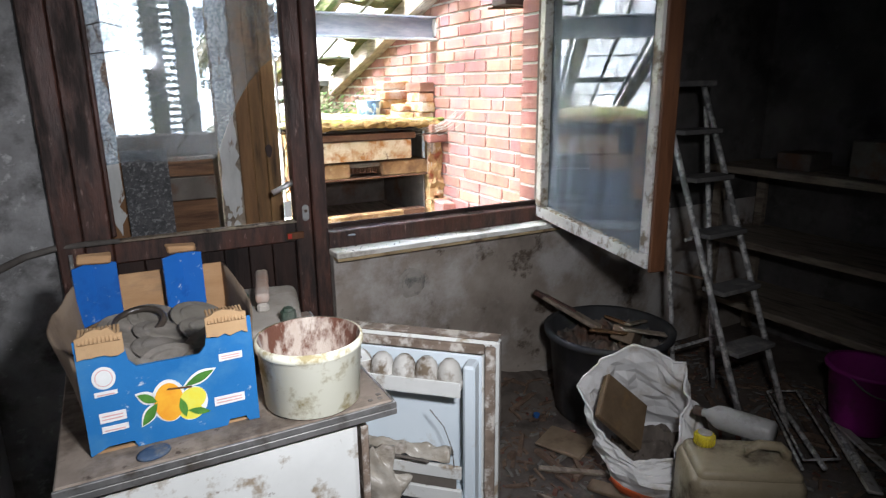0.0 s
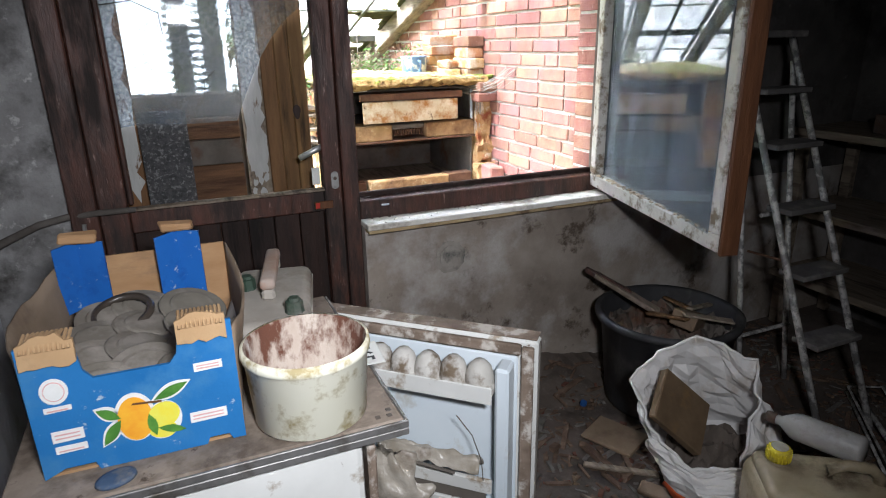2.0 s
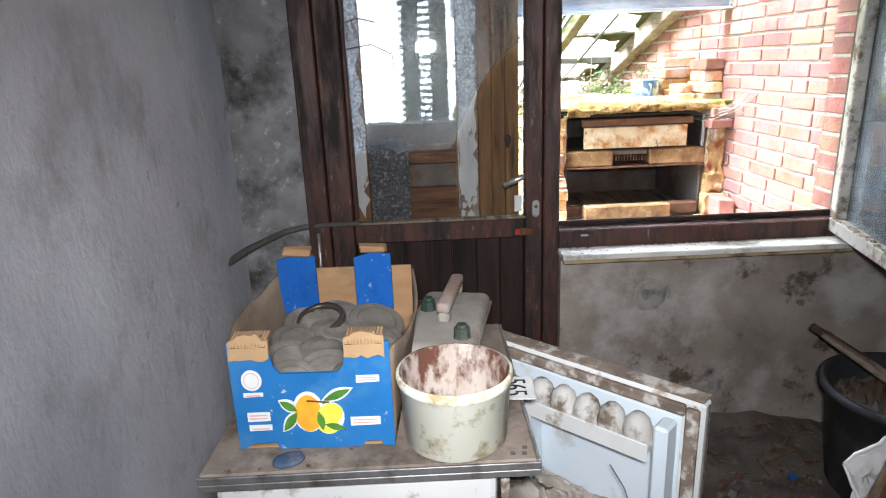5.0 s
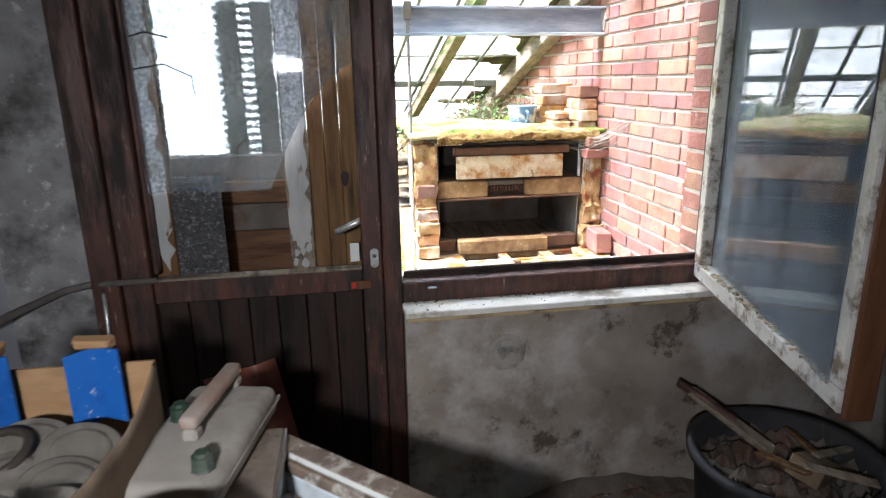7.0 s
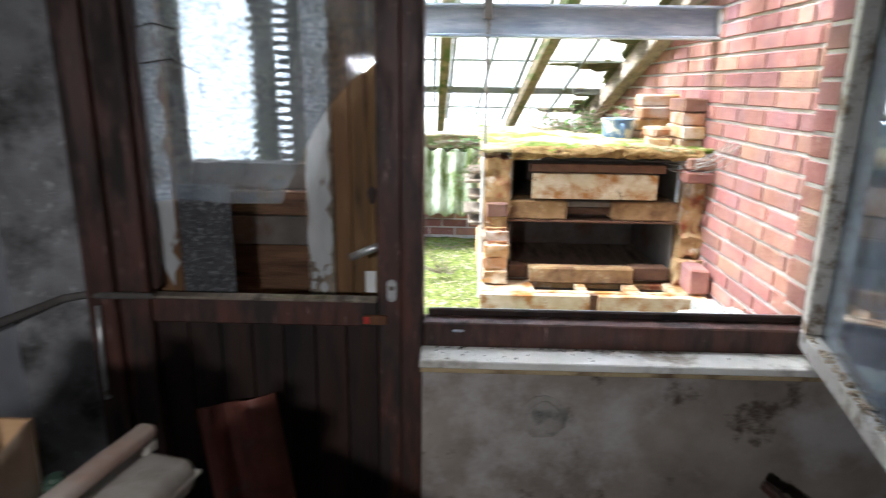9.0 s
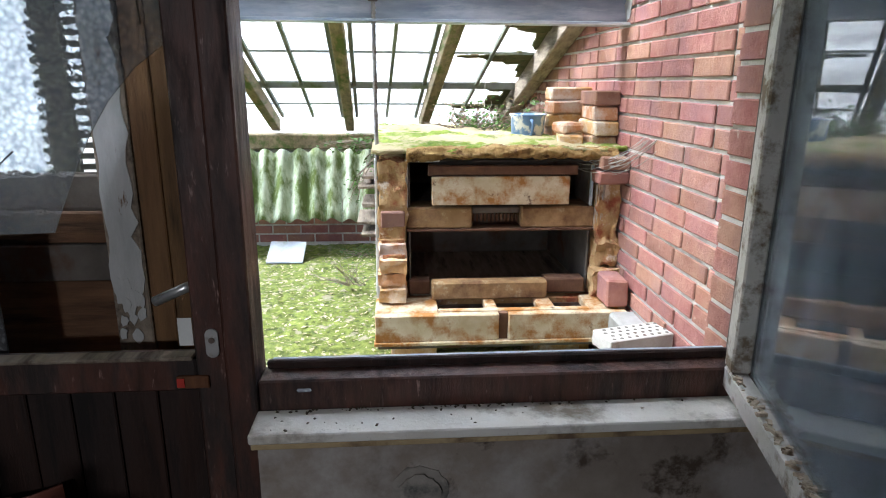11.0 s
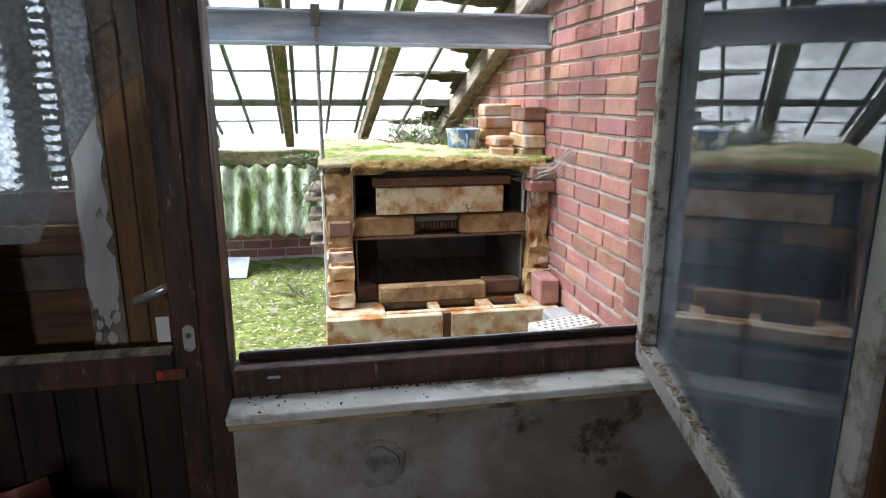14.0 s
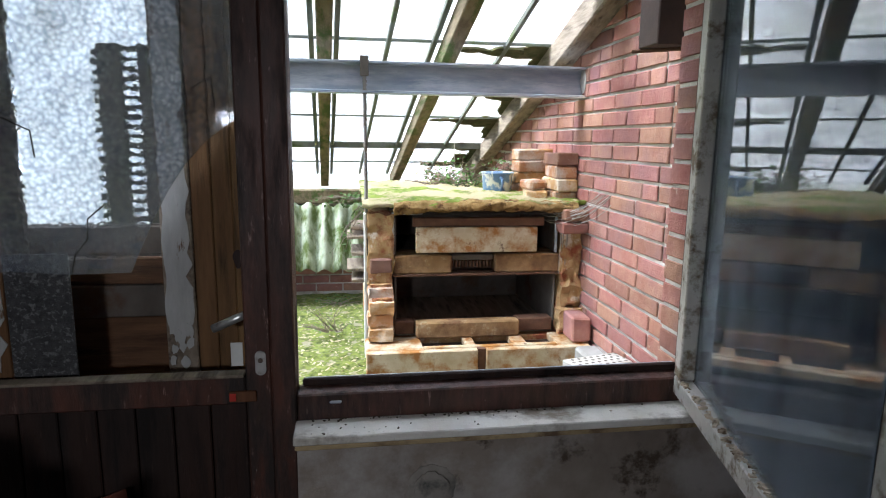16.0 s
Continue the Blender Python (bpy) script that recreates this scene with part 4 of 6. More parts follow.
# door: local x along the door from the hinge, y outwards to the kitchen side
hx, hy, ex, ey = 0.185, 1.475, 0.575, 1.105
ang = math.degrees(math.atan2(ey - hy, ex - hx))
DL = math.hypot(ex - hx, ey - hy)
dm = pose(hx, hy, 0, 0, 0, ang)
def fd(name, a, mat, label="", bevel=0.004, parent=None):
    bm = boxed(*a, bevel=bevel)
    bmesh.ops.transform(bm, matrix=dm, verts=bm.verts)
    return part(name, bm, mat, parent or fr, label)
fdo = fd("door", (0, -0.012, 0.06, DL, 0.03, 0.818), white_enamel, "open white door with shelves inside", 0.008)
fd("gasket", (0.012, -0.026, 0.07, 0.03, -0.0125, 0.806), gasket, "", 0.003, fdo)
fd("gasket", (DL - 0.032, -0.026, 0.07, DL - 0.006, -0.0125, 0.806), gasket, "", 0.003, fdo)
fd("gasket", (0.031, -0.026, 0.786, DL - 0.033, -0.0125, 0.81), gasket, "", 0.003, fdo)
fd("top_edge", (0.002, -0.011, 0.8185, DL - 0.002, 0.029, 0.8225), gasket, "grimy brown top edge", 0.001, fdo)
# raised dark strip in place of a shaded groove
fd("edge_groove", (DL + 0.0005, 0.004, 0.065, DL + 0.003, 0.011, 0.81), oven_dark, "", 0, fdo)
fd("liner", (0.04, -0.020, 0.09, DL - 0.04, -0.0125, 0.78), door_blue, "pale blue plastic liner", 0.003, fdo)
fd("liner_rim", (DL - 0.075, -0.075, 0.09, DL - 0.045, -0.0205, 0.775), door_blue, "", 0.006, fdo)
fd("liner_rim", (0.045, -0.075, 0.09, 0.065, -0.0205, 0.775), door_blue, "", 0.006, fdo)
fd("divider", (0.165, -0.075, 0.40, 0.178, -0.0205, 0.73), door_blue, "", 0.003, fdo)
fd("side_shelf", (0.066, -0.075, 0.60, 0.164, -0.0205, 0.615), gasket, "", 0.003, fdo)
fd("side_shelf", (0.066, -0.075, 0.72, 0.164, -0.0205, 0.745), gasket, "", 0.003, fdo)
egg = fd("egg_shelf", (0.166, -0.088, 0.715, DL - 0.076, -0.0205, 0.735), sash_white, "dusty egg tray", 0.004, fdo)
fd("egg_lip", (0.166, -0.092, 0.70, DL - 0.076, -0.0885, 0.740), white_enamel, "", 0.002, fdo)
for i in range(5):
    cx = 0.20 + i * (DL - 0.31) / 4
    bm = lathe([(0.0, 0.046), (0.013, 0.044), (0.024, 0.032), (0.030, 0.012), (0.031, -0.004)], 16)
    bmesh.ops.transform(bm, matrix=dm @ Matrix.Translation((cx, -0.060, 0.738)), verts=bm.verts)
    part("egg_cup", bm, sash_white, fdo, "rounded dusty egg cup", True)
fd("bottle_bar", (0.179, -0.088, 0.475, DL - 0.076, -0.076, 0.51), white_enamel, "", 0.003, fdo)
fd("bottle_bar", (0.179, -0.088, 0.405, DL - 0.076, -0.076, 0.445), white_enamel, "", 0.003, fdo)
# dark filler between the bars in place of shade in the gap
fd("bar_slot", (0.19, -0.083, 0.4455, DL - 0.09, -0.078, 0.4745), oven_dark, "", 0.001, fdo)
fd("bar_shelf", (0.179, -0.0755, 0.405, DL - 0.076, -0.0205, 0.42), door_blue, "", 0.002, fdo)
for i in range(9):
    x = 0.075 + i * 0.047
    fd("groove_rib", (x, -0.024, 0.10, x + 0.040, -0.0205, 0.40), door_blue, "", 0.002, fdo)

# ---- crate of jar lids ----
card_brown = surface("brown_cardboard", (0.30, 0.17, 0.08), (0.40, 0.245, 0.125), 7, stain=(0.20, 0.13, 0.08), stain_scale=4, rough=0.9, bump=0.15, stretch=(1, 1, 3))
card_grey = surface("dusty_cardboard", (0.20, 0.145, 0.095), (0.29, 0.22, 0.155), 7, stain=(0.13, 0.09, 0.065), stain_scale=4, rough=0.95, bump=0.2)
card_blue = surface("blue_printed_cardboard", (0.016, 0.125, 0.34), (0.028, 0.165, 0.42), 5, stain=(0.05, 0.19, 0.40), stain_scale=9, rough=0.55, bump=0.15, third=(0.45, 0.52, 0.58), third_scale=48, third_from=0.63)
card_blue2 = surface("bright_blue_cardboard", (0.014, 0.095, 0.36), (0.022, 0.13, 0.45), 5, stain=(0.010, 0.065, 0.27), stain_scale=8, rough=0.5, bump=0.15, third=(0.5, 0.55, 0.60), third_scale=46, third_from=0.62)
crate = thing("fruit_crate", "blue printed cardboard fruit crate with torn corners", "crate", m=pose(-0.152, 0.985, FT + 0.001, 0, 0, -1.5) @ Matrix.Diagonal((0.913, 1.17, 1.03, 1)))
CW = 0.145
front = [(-CW, 0.0), (-CW + 0.03, 0.012), (-CW + 0.07, 0.012), (-CW + 0.075, 0.0), (CW - 0.06, 0.0), (CW - 0.055, 0.010), (CW - 0.025, 0.010), (CW - 0.02, 0.0), (CW, 0.0),
         (CW, 0.188), (CW - 0.078, 0.183), (CW - 0.084, 0.150), (CW - 0.096, 0.137), (-CW + 0.090, 0.137), (-CW + 0.079, 0.150), (-CW + 0.074, 0.183), (-CW, 0.192)]
part("front_panel", prism(front, 0.005), card_blue, crate, "blue printed front with a hand cutout")
def crate_quad(name, pts, mat, th=0.005, label=""):
    bm = bmesh.new()
    bm.faces.new([bm.verts.new(p) for p in pts])
    return part(name, solid_sheet(bm, th), mat, crate, label)
# side panels bow outward
for s in (-1, 1):
    def side(u, v, s=s):
        y = 0.006 + u * 0.39
        bow = (0.055 if s < 0 else 0.028) * math.sin(u * math.pi) * v + 0.02 * u
        return Vector((s * (CW + bow), y, v * (0.165 - 0.02 * math.sin(u * math.pi) + 0.01 * noise.noise(Vector((u * 6, s, 0))))))
    part("side_panel", solid_sheet(grid_sheet(14, 6, side), 0.005), card_grey, crate, "bowed dusty cardboard side", True)
crate_quad("back_panel", [(-CW - 0.015, 0.395, 0), (CW + 0.015, 0.395, 0), (CW + 0.015, 0.40, 0.165), (-CW - 0.015, 0.40, 0.165)], card_brown)
crate_quad("bottom", [(-CW, 0.006, 0.003), (CW, 0.006, 0.003), (CW + 0.015, 0.394, 0.003), (-CW - 0.015, 0.394, 0.003)], card_brown)
for x0, x1, xm in ((-0.172, -0.078, -0.130), (0.020, 0.112, 0.066)):
    bm = bmesh.new()
    a = [bm.verts.new(p) for p in ((x0, 0.365, 0.07), (xm, 0.388, 0.075), (xm, 0.388, 0.205), (x0, 0.365, 0.20))]
    bm.faces.new(a)
    b2 = [bm.verts.new(p) for p in ((x1, 0.375, 0.072), (x1, 0.375, 0.203))]
    bm.faces.new((a[1], b2[0], b2[1], a[2]))
    part("corner_post", solid_sheet(bm, 0.004), card_blue2, crate, "folded bright blue corner post")
    part("torn_tab", boxed(x0 + 0.012, 0.372, 0.203, x1 - 0.012, 0.392, 0.221, bevel=0.003, jitter=0.005, rng=random.Random(int(x0 * 1000))), card_brown, crate, "torn brown tab")
torn_tan = surface("torn_tan_card", (0.33, 0.205, 0.10), (0.44, 0.295, 0.16), 9, rough=0.95, bump=0.2, stain=(0.26, 0.17, 0.10), stain_scale=12)
for x0, sd in ((-CW + 0.004, 3), (CW - 0.080, 9)):
    rr = random.Random(sd)
    low = [(x0 + 0.072 * k / 7, 0.163 + rr.uniform(-0.003, 0.003)) for k in range(8)]
    top = [(x0 + 0.072 - 0.072 * k / 7, 0.196 + rr.uniform(-0.003, 0.003) + (0.007 if 2 <= k <= 5 else 0)) for k in range(8)]
    fl = part("torn_flap", prism(low + top, 0.006, None, Matrix.Translation((0, -0.0095, 0)) @ Matrix.Rotation(radians(-7), 4, 'X') @ Matrix.Translation((0, -0.016, 0.002))), torn_tan, crate, "folded torn corrugated flap")
    for k in range(11):
        xr = x0 + 0.006 + k * 0.006
        part("flute", tube([(xr, -0.0045, 0.187), (xr, 0.004, 0.196 + (0.006 if 2 <= k <= 8 else 0)), (xr, 0.026, 0.199)], 0.0026, None, 6), torn_tan, fl)
# printed fruit, stickers
def flat_shape(name, pts, mat, y=-0.0012, parent=None, label=""):
    return part(name, prism(pts, 0.0008, None, Matrix.Translation((0, y, 0))), mat, parent or crate, label)
def ellipse(cx, cz, a, b, rot=0.0, n=28):
    c, s = math.cos(radians(rot)), math.sin(radians(rot))
    return [(cx + a * math.cos(t) * c - b * math.sin(t) * s, cz + a * math.cos(t) * s + b * math.sin(t) * c) for t in np.linspace(0, 2 * math.pi, n, endpoint=False)]
def leaf(cx, cz, a, b, rot):
    c, s = math.cos(radians(rot)), math.sin(radians(rot))
    up = [(a * t, b * math.sin(math.pi * (t + 1) / 2)) for t in np.linspace(-1, 1, 10)]
    lo = [(a * t, -b * math.sin(math.pi * (t + 1) / 2)) for t in np.linspace(1, -1, 10)][1:-1]
    return [(cx + x * c - z * s, cz + x * s + z * c) for x, z in up + lo]
def ink(name, c1, c2):
    return surface(name, c1, c2, 40, rough=0.55, bump=0.05)
orange_ink, lemon_ink = ink("orange_ink", (0.75, 0.30, 0.02), (0.80, 0.42, 0.03)), ink("lemon_ink", (0.75, 0.62, 0.03), (0.70, 0.68, 0.10))
green_ink, white_ink, red_ink = ink("green_ink", (0.05, 0.16, 0.025), (0.10, 0.26, 0.04)), ink("white_ink", (0.68, 0.68, 0.66), (0.76, 0.76, 0.74)), ink("red_ink", (0.60, 0.34, 0.32), (0.66, 0.42, 0.40))
for pts in (ellipse(-0.01, 0.068, 0.029, 0.037), ellipse(0.028, 0.055, 0.026, 0.03, -30), leaf(0.045, 0.098, 0.032, 0.011, 20), leaf(-0.045, 0.08, 0.022, 0.011, -30), leaf(-0.044, 0.052, 0.026, 0.011, 50)):
    flat_shape("print_outline", pts, white_ink, -0.0010)
flat_shape("orange_print", ellipse(-0.010, 0.066, 0.0245, 0.033), orange_ink, -0.0022, None, "printed orange")
flat_shape("lemon_print", ellipse(0.030, 0.064, 0.023, 0.019, 15), lemon_ink, -0.0024, None, "printed lemon")
flat_shape("lemon_print", ellipse(0.024, 0.042, 0.021, 0.014, -10), lemon_ink, -0.0020, None, "printed lemon")
for a in ((0.045, 0.098, 0.027, 0.007, 20), (-0.045, 0.080, 0.018, 0.007, -30), (-0.044, 0.052, 0.022, 0.008, 50), (0.012, 0.052, 0.018, 0.007, 100), (0.038, 0.040, 0.02, 0.006, -15)):
    flat_shape("leaf_print", leaf(*a), green_ink, -0.0028)
flat_shape("stem_print", [(-0.012, 0.088), (0.03, 0.084), (0.03, 0.087), (-0.01, 0.0905)], ink("brown_ink", (0.10, 0.05, 0.02), (0.14, 0.07, 0.03)), -0.003)
flat_shape("round_sticker", ellipse(-0.107, 0.128, 0.0185, 0.0185), white_ink, -0.0012, None, "round white stamp")
flat_shape("stamp_ring", ellipse(-0.107, 0.128, 0.014, 0.014), red_ink, -0.0016)
flat_shape("stamp_core", ellipse(-0.107, 0.128, 0.0125, 0.0125), white_ink, -0.0020)
for x0, z0, w, h in ((-0.125, 0.098, 0.036, 0.008), (-0.123, 0.053, 0.042, 0.017), (-0.122, 0.036, 0.042, 0.011), (0.082, 0.118, 0.042, 0.013), (0.066, 0.04, 0.055, 0.016)):
    lab = flat_shape("sticker", [(x0, z0), (x0 + w, z0 + 0.001), (x0 + w, z0 + h), (x0, z0 + h)], white_ink, -0.0012, None, "white label with faint red print")
    for k in range(2 if h > 0.012 else 1):
        zz = z0 + h * (0.35 + 0.32 * k) - 0.001
        part("print_bar", prism([(x0 + 0.004, zz), (x0 + w - 0.005, zz), (x0 + w - 0.005, zz + 0.002), (x0 + 0.004, zz + 0.002)], 0.0006, None, Matrix.Translation((0, -0.0017, 0))), red_ink, lab)

# dusty jar lids in the crate
lid_mat = surface("dust_coated_glass_lid", (0.13, 0.115, 0.095), (0.20, 0.18, 0.15), 14, stain=(0.26, 0.235, 0.205), stain_scale=11, rough=0.75, bump=0.1, random_hue=0.12)
lid_profile = [(0, 0.0085), (0.034, 0.0085), (0.040, 0.007), (0.043, 0.0035), (0.057, 0.0028), (0.060, 0.0005), (0.058, -0.003), (0.045, -0.0045), (0, -0.005)]
lid = thing("glass_cover", "thick glass preserving-jar lid coated in grey dust", "lid", m=pose(-0.17, 1.08, 0.94), group="lids in the crate")
part("disc", lathe(lid_profile, 44), lid_mat, lid, "")
lid.matrix_world = pose(-0.208, 1.055, 0.927, 20, 4, 0)
rng = random.Random(8)
for k, cx in enumerate((-0.208, -0.140, -0.070)):
    for r in range(4):
        y = 1.055 + r * 0.080 + (0.031 if k == 1 else 0.0)
        if k == 0 and r == 0:
            continue
        copy_thing(lid, pose(cx + rng.uniform(-0.01, 0.01), y, 0.927 + 0.05 * (y - 1.05), 19 + rng.uniform(-4, 5), rng.uniform(-10, 10), rng.uniform(0, 90)))
for x, y, z in ((-0.15, 1.08, 0.891), (-0.15, 1.20, 0.891), (-0.15, 1.14, 0.876), (-0.15, 1.26, 0.876), (-0.1, 1.08, 0.868), (-0.20, 1.08, 0.868)):
    copy_thing(lid, pose(x, y, z, 0, 0, 0))
jar = thing("jar_ring", "dark glass jar ring lying among the lids", "ring", m=pose(-0.185, 1.29, 0.946, 14, -8, 10))
bm = lathe([(0.05, 0), (0.054, 0.006), (0.05, 0.014), (0.042, 0.012), (0.042, 0.002), (0.05, 0)], 30)
part("band", bm, surface("dark_glass", (0.035, 0.028, 0.022), (0.07, 0.055, 0.045), 10, rough=0.25, spec=0.6), jar, "", True)

# plastic bucket
pail_mat = surface("stained_cream_plastic", (0.80, 0.78, 0.62), (0.86, 0.84, 0.70), 5, stain=(0.40, 0.33, 0.17), stain_scale=11, stain_from=0.50, stain_to=0.60, rough=0.4, rough2=0.8, bump=0.06, spec=0.4, third=(0.16, 0.11, 0.05), third_scale=44, third_from=0.64)
pail_in = surface("crusted_pail_inside", (0.40, 0.31, 0.25), (0.56, 0.49, 0.42), 14, stain=(0.13, 0.055, 0.035), stain_scale=26, stain_from=0.43, stain_to=0.56, stretch=(1, 1, 0.5), rough=0.9, bump=0.6, third=(0.70, 0.68, 0.64), third_scale=10, third_from=0.58)
pail = thing("plastic_bucket", "cream plastic bucket stained with dried crust", "bucket", m=pose(0.086, 1.005, FT + 0.001) @ Matrix.Diagonal((0.99, 0.99, 1.10, 1)))
part("body", lathe([(0, 0), (0.083, 0), (0.0885, 0.004), (0.0955, 0.100), (0.0990, 0.102), (0.1005, 0.108), (0.0990, 0.116), (0.0945, 0.117)], 48), pail_mat, pail, "", True)
part("inside", lathe([(0.0943, 0.1165), (0.091, 0.108), (0.083, 0.02), (0.0, 0.016)], 48, None, 0.004, 3), pail_in, pail, "brown and white dried crust", True)

# flat canister with two green caps
can_mat = surface("dusty_grey_plastic", (0.27, 0.245, 0.21), (0.37, 0.34, 0.30), 8, stain=(0.20, 0.17, 0.14), stain_scale=6, rough=0.85, bump=0.15, third=(0.46, 0.44, 0.41), third_scale=24, third_from=0.66)
green_cap = surface("dark_green_cap", (0.025, 0.045, 0.03), (0.045, 0.07, 0.05), 20, stain=(0.10, 0.10, 0.085), stain_scale=20, rough=0.6, bump=0.1)
canis = thing("flat_canister", "dusty grey plastic canister with two green caps", "canister", m=pose(0.085, 1.395, FT + 0.001, 0, 0, -12))
part("body", boxed(-0.085, -0.17, 0.0, 0.085, 0.165, 0.062, bevel=0.022, segs=4), can_mat, canis, "", True)
part("seam", boxed(-0.0865, -0.1715, 0.028, 0.0865, 0.1665, 0.034, bevel=0.0), can_mat, canis)
for x, y in ((-0.049, 0.028), (0.054, -0.118)):
    c = part("cap", lathe([(0, 0.03), (0.011, 0.03), (0.0125, 0.024), (0.017, 0.023), (0.018, 0.004), (0.0195, 0.0), (0.0, 0.0)], 8), green_cap, canis, "ribbed green screw cap")
    c.location = (x, y, 0.0625)
part("handle", boxed(-0.016, -0.05, 0.083, 0.016, 0.165, 0.108, bevel=0.009, segs=3), surface("rust_tinged_dusty_plastic", (0.30, 0.20, 0.15), (0.38, 0.33, 0.29), 10, rough=0.85, bump=0.15, stain=(0.32, 0.13, 0.07), stain_scale=8), canis, "raised carrying handle", True)
for y0, y1 in ((-0.05, -0.02), (0.135, 0.165)):
    part("handle_foot", boxed(-0.014, y0, 0.06, 0.014, y1, 0.084, bevel=0.006), can_mat, canis)

# number plate
plate_ob = thing("number_plate", "small white enamel plate with black digits", "plate", m=pose(0.207, 1.150, FT + 0.002, 0, 0, -4))
part("sheet", boxed(-0.040, -0.044, 0.0, 0.040, 0.044, 0.0025, bevel=0.001), white_enamel, plate_ob)
cur = bpy.data.curves.new("digits", 'FONT')
cur.body = "565"
cur.size = 0.062
cur.extrude = 0.0006
cur.align_x, cur.align_y = 'CENTER', 'CENTER'
tmp = bpy.data.objects.new("digits_tmp", cur)
scene.collection.objects.link(tmp)
bpy.context.view_layer.update()
me = bpy.data.meshes.new_from_object(tmp.evaluated_get(bpy.context.evaluated_depsgraph_get()))
bpy.data.objects.remove(tmp)
me.materials.clear()
me.materials.append(surface("black_enamel", (0.012, 0.012, 0.012), (0.02, 0.02, 0.02), 20, rough=0.4))
dg = new("digits", me)
dg.parent = plate_ob
dg.matrix_local = Matrix.Translation((0, 0, 0.0032)) @ Matrix.Rotation(radians(-90), 4, 'Z') @ Matrix.Diagonal((0.72, 1.0, 1, 1))
tagged(obj("blue_cap", lathe([(0, 0.006), (0.02, 0.006), (0.026, 0.004), (0.027, 0.0), (0, 0)], 24), surface("dull_blue_plastic", (0.04, 0.07, 0.13), (0.08, 0.12, 0.19), 12, rough=0.7, stain=(0.2, 0.19, 0.17), stain_scale=14), None, "", True), "dusty flat blue plastic lid on the fridge top", "lid").matrix_world = pose(-0.195, 0.952, FT + 0.001, 0, 0, 20) @ Matrix.Diagonal((1, 0.75, 1, 1))

# clear bag hanging over the fridge door shelf
film = surface("grimy_clear_film", (0.30, 0.26, 0.20), (0.50, 0.46, 0.40), 12, stain=(0.14, 0.10, 0.07), stain_scale=10, rough=0.25, rough2=0.6, bump=0.5, spec=0.6)
def bagfilm(u, v):
    a = u * 2 * math.pi
    r = 0.035 + 0.06 * math.sin(v * math.pi) ** 0.8
    n1 = noise.noise(Vector((math.cos(a) * 2.2, math.sin(a) * 2.2, v * 5))) * 0.03
    return Vector((0.225 + (r * 1.0 + n1) * math.cos(a), -0.115 + 0.6 * (r * 0.5 + n1) * math.sin(a), 0.555 - v * 0.20 + n1))
bm = grid_sheet(36, 20, bagfilm)
bmesh.ops.transform(bm, matrix=dm, verts=bm.verts)
tagged(obj("plastic_bag", bm, film, None, "", True), "grimy crumpled clear plastic bag on the door shelf", "bag")
def bagfilm2(u, v):
    x = 0.19 + u * 0.24
    return Vector((x, -0.035 - 0.045 * v, 0.512 + 0.03 * math.sin(v * 3) + 0.022 * noise.noise(Vector((x * 30, v * 5, 0))) * (1.4 - u)))
bm = solid_sheet(grid_sheet(30, 12, bagfilm2), 0.003)
bmesh.ops.transform(bm, matrix=dm, verts=bm.verts)
tagged(obj("torn_film", bm, film, None, "", True), "crumpled film scraps on the bottle shelf", "film")
bm = tube([dm @ Vector(p) for p in ((0.25, -0.10, 0.528), (0.32, -0.105, 0.532), (0.385, -0.105, 0.528))], 0.004, None, 6)
tagged(obj("twig", bm, oven_dark), "thin black twig lying across the shelf", "twig")
bm = tube([dm @ Vector(p) for p in ((0.445, -0.085, 0.49), (0.44, -0.088, 0.56), (0.42, -0.09, 0.62), (0.385, -0.088, 0.66))], 0.0012, None, 5)
tagged(obj("wire", bm, oven_dark), "thin bent wire standing in the door shelf", "wire")

# leaning clay tile
tile_mat = surface("dark_red_glazed_clay", (0.18, 0.06, 0.042), (0.27, 0.095, 0.065), 10, stain=(0.20, 0.14, 0.12), stain_scale=12, stain_from=0.6, stain_to=0.72, rough=0.45, rough2=0.8, bump=0.2)
def tile_fn(u, v):
    w = 0.23
    x = (u - 0.5) * w
    y = 0.045 * math.sin(max(0, (u - 0.45)) / 0.55 * math.pi) + 0.026 * math.sin(min(1.0, u / 0.34) * math.pi)
    return Vector((x, -y, v * 0.64))
bm = solid_sheet(grid_sheet(26, 10, tile_fn), 0.014)
t = obj("roof_tile", bm, tile_mat)
t.matrix_world = pose(0.15, 2.03, 0.03, -17, -14, 0)
tagged(t, "dark red clay roof tile leaning against the door", "tile")

# dusty cable and hook by the door
hose_mat = surface("dust_covered_cable", (0.09, 0.078, 0.068), (0.16, 0.145, 0.13), 14, rough=0.95, bump=0.5, stain=(0.09, 0.08, 0.07), stain_scale=10)
hp = [(-0.66, 2.02, 0.838), (-0.628, 2.10, 0.846), (-0.60, 2.20, 0.853), (-0.55, 2.245, 0.868), (-0.47, 2.255, 0.90), (-0.39, 2.235, 0.92), (-0.30, 2.205, 0.93), (-0.20, 2.222, 0.925)]
tagged(obj("drooping_cable", tube(hp, 0.0145, None, 10, 0.6), hose_mat, None, "", True), "sagging cable thick with dust and cobweb", "cable")
tagged(obj("iron_hook", tube([(-0.345, 2.205, 0.90), (-0.348, 2.20, 0.76), (-0.35, 2.20, 0.65), (-0.345, 2.192, 0.635), (-0.335, 2.19, 0.642)], 0.006, None, 8), chrome, None, "", True), "thin bright metal hook hanging from the door frame", "hook")

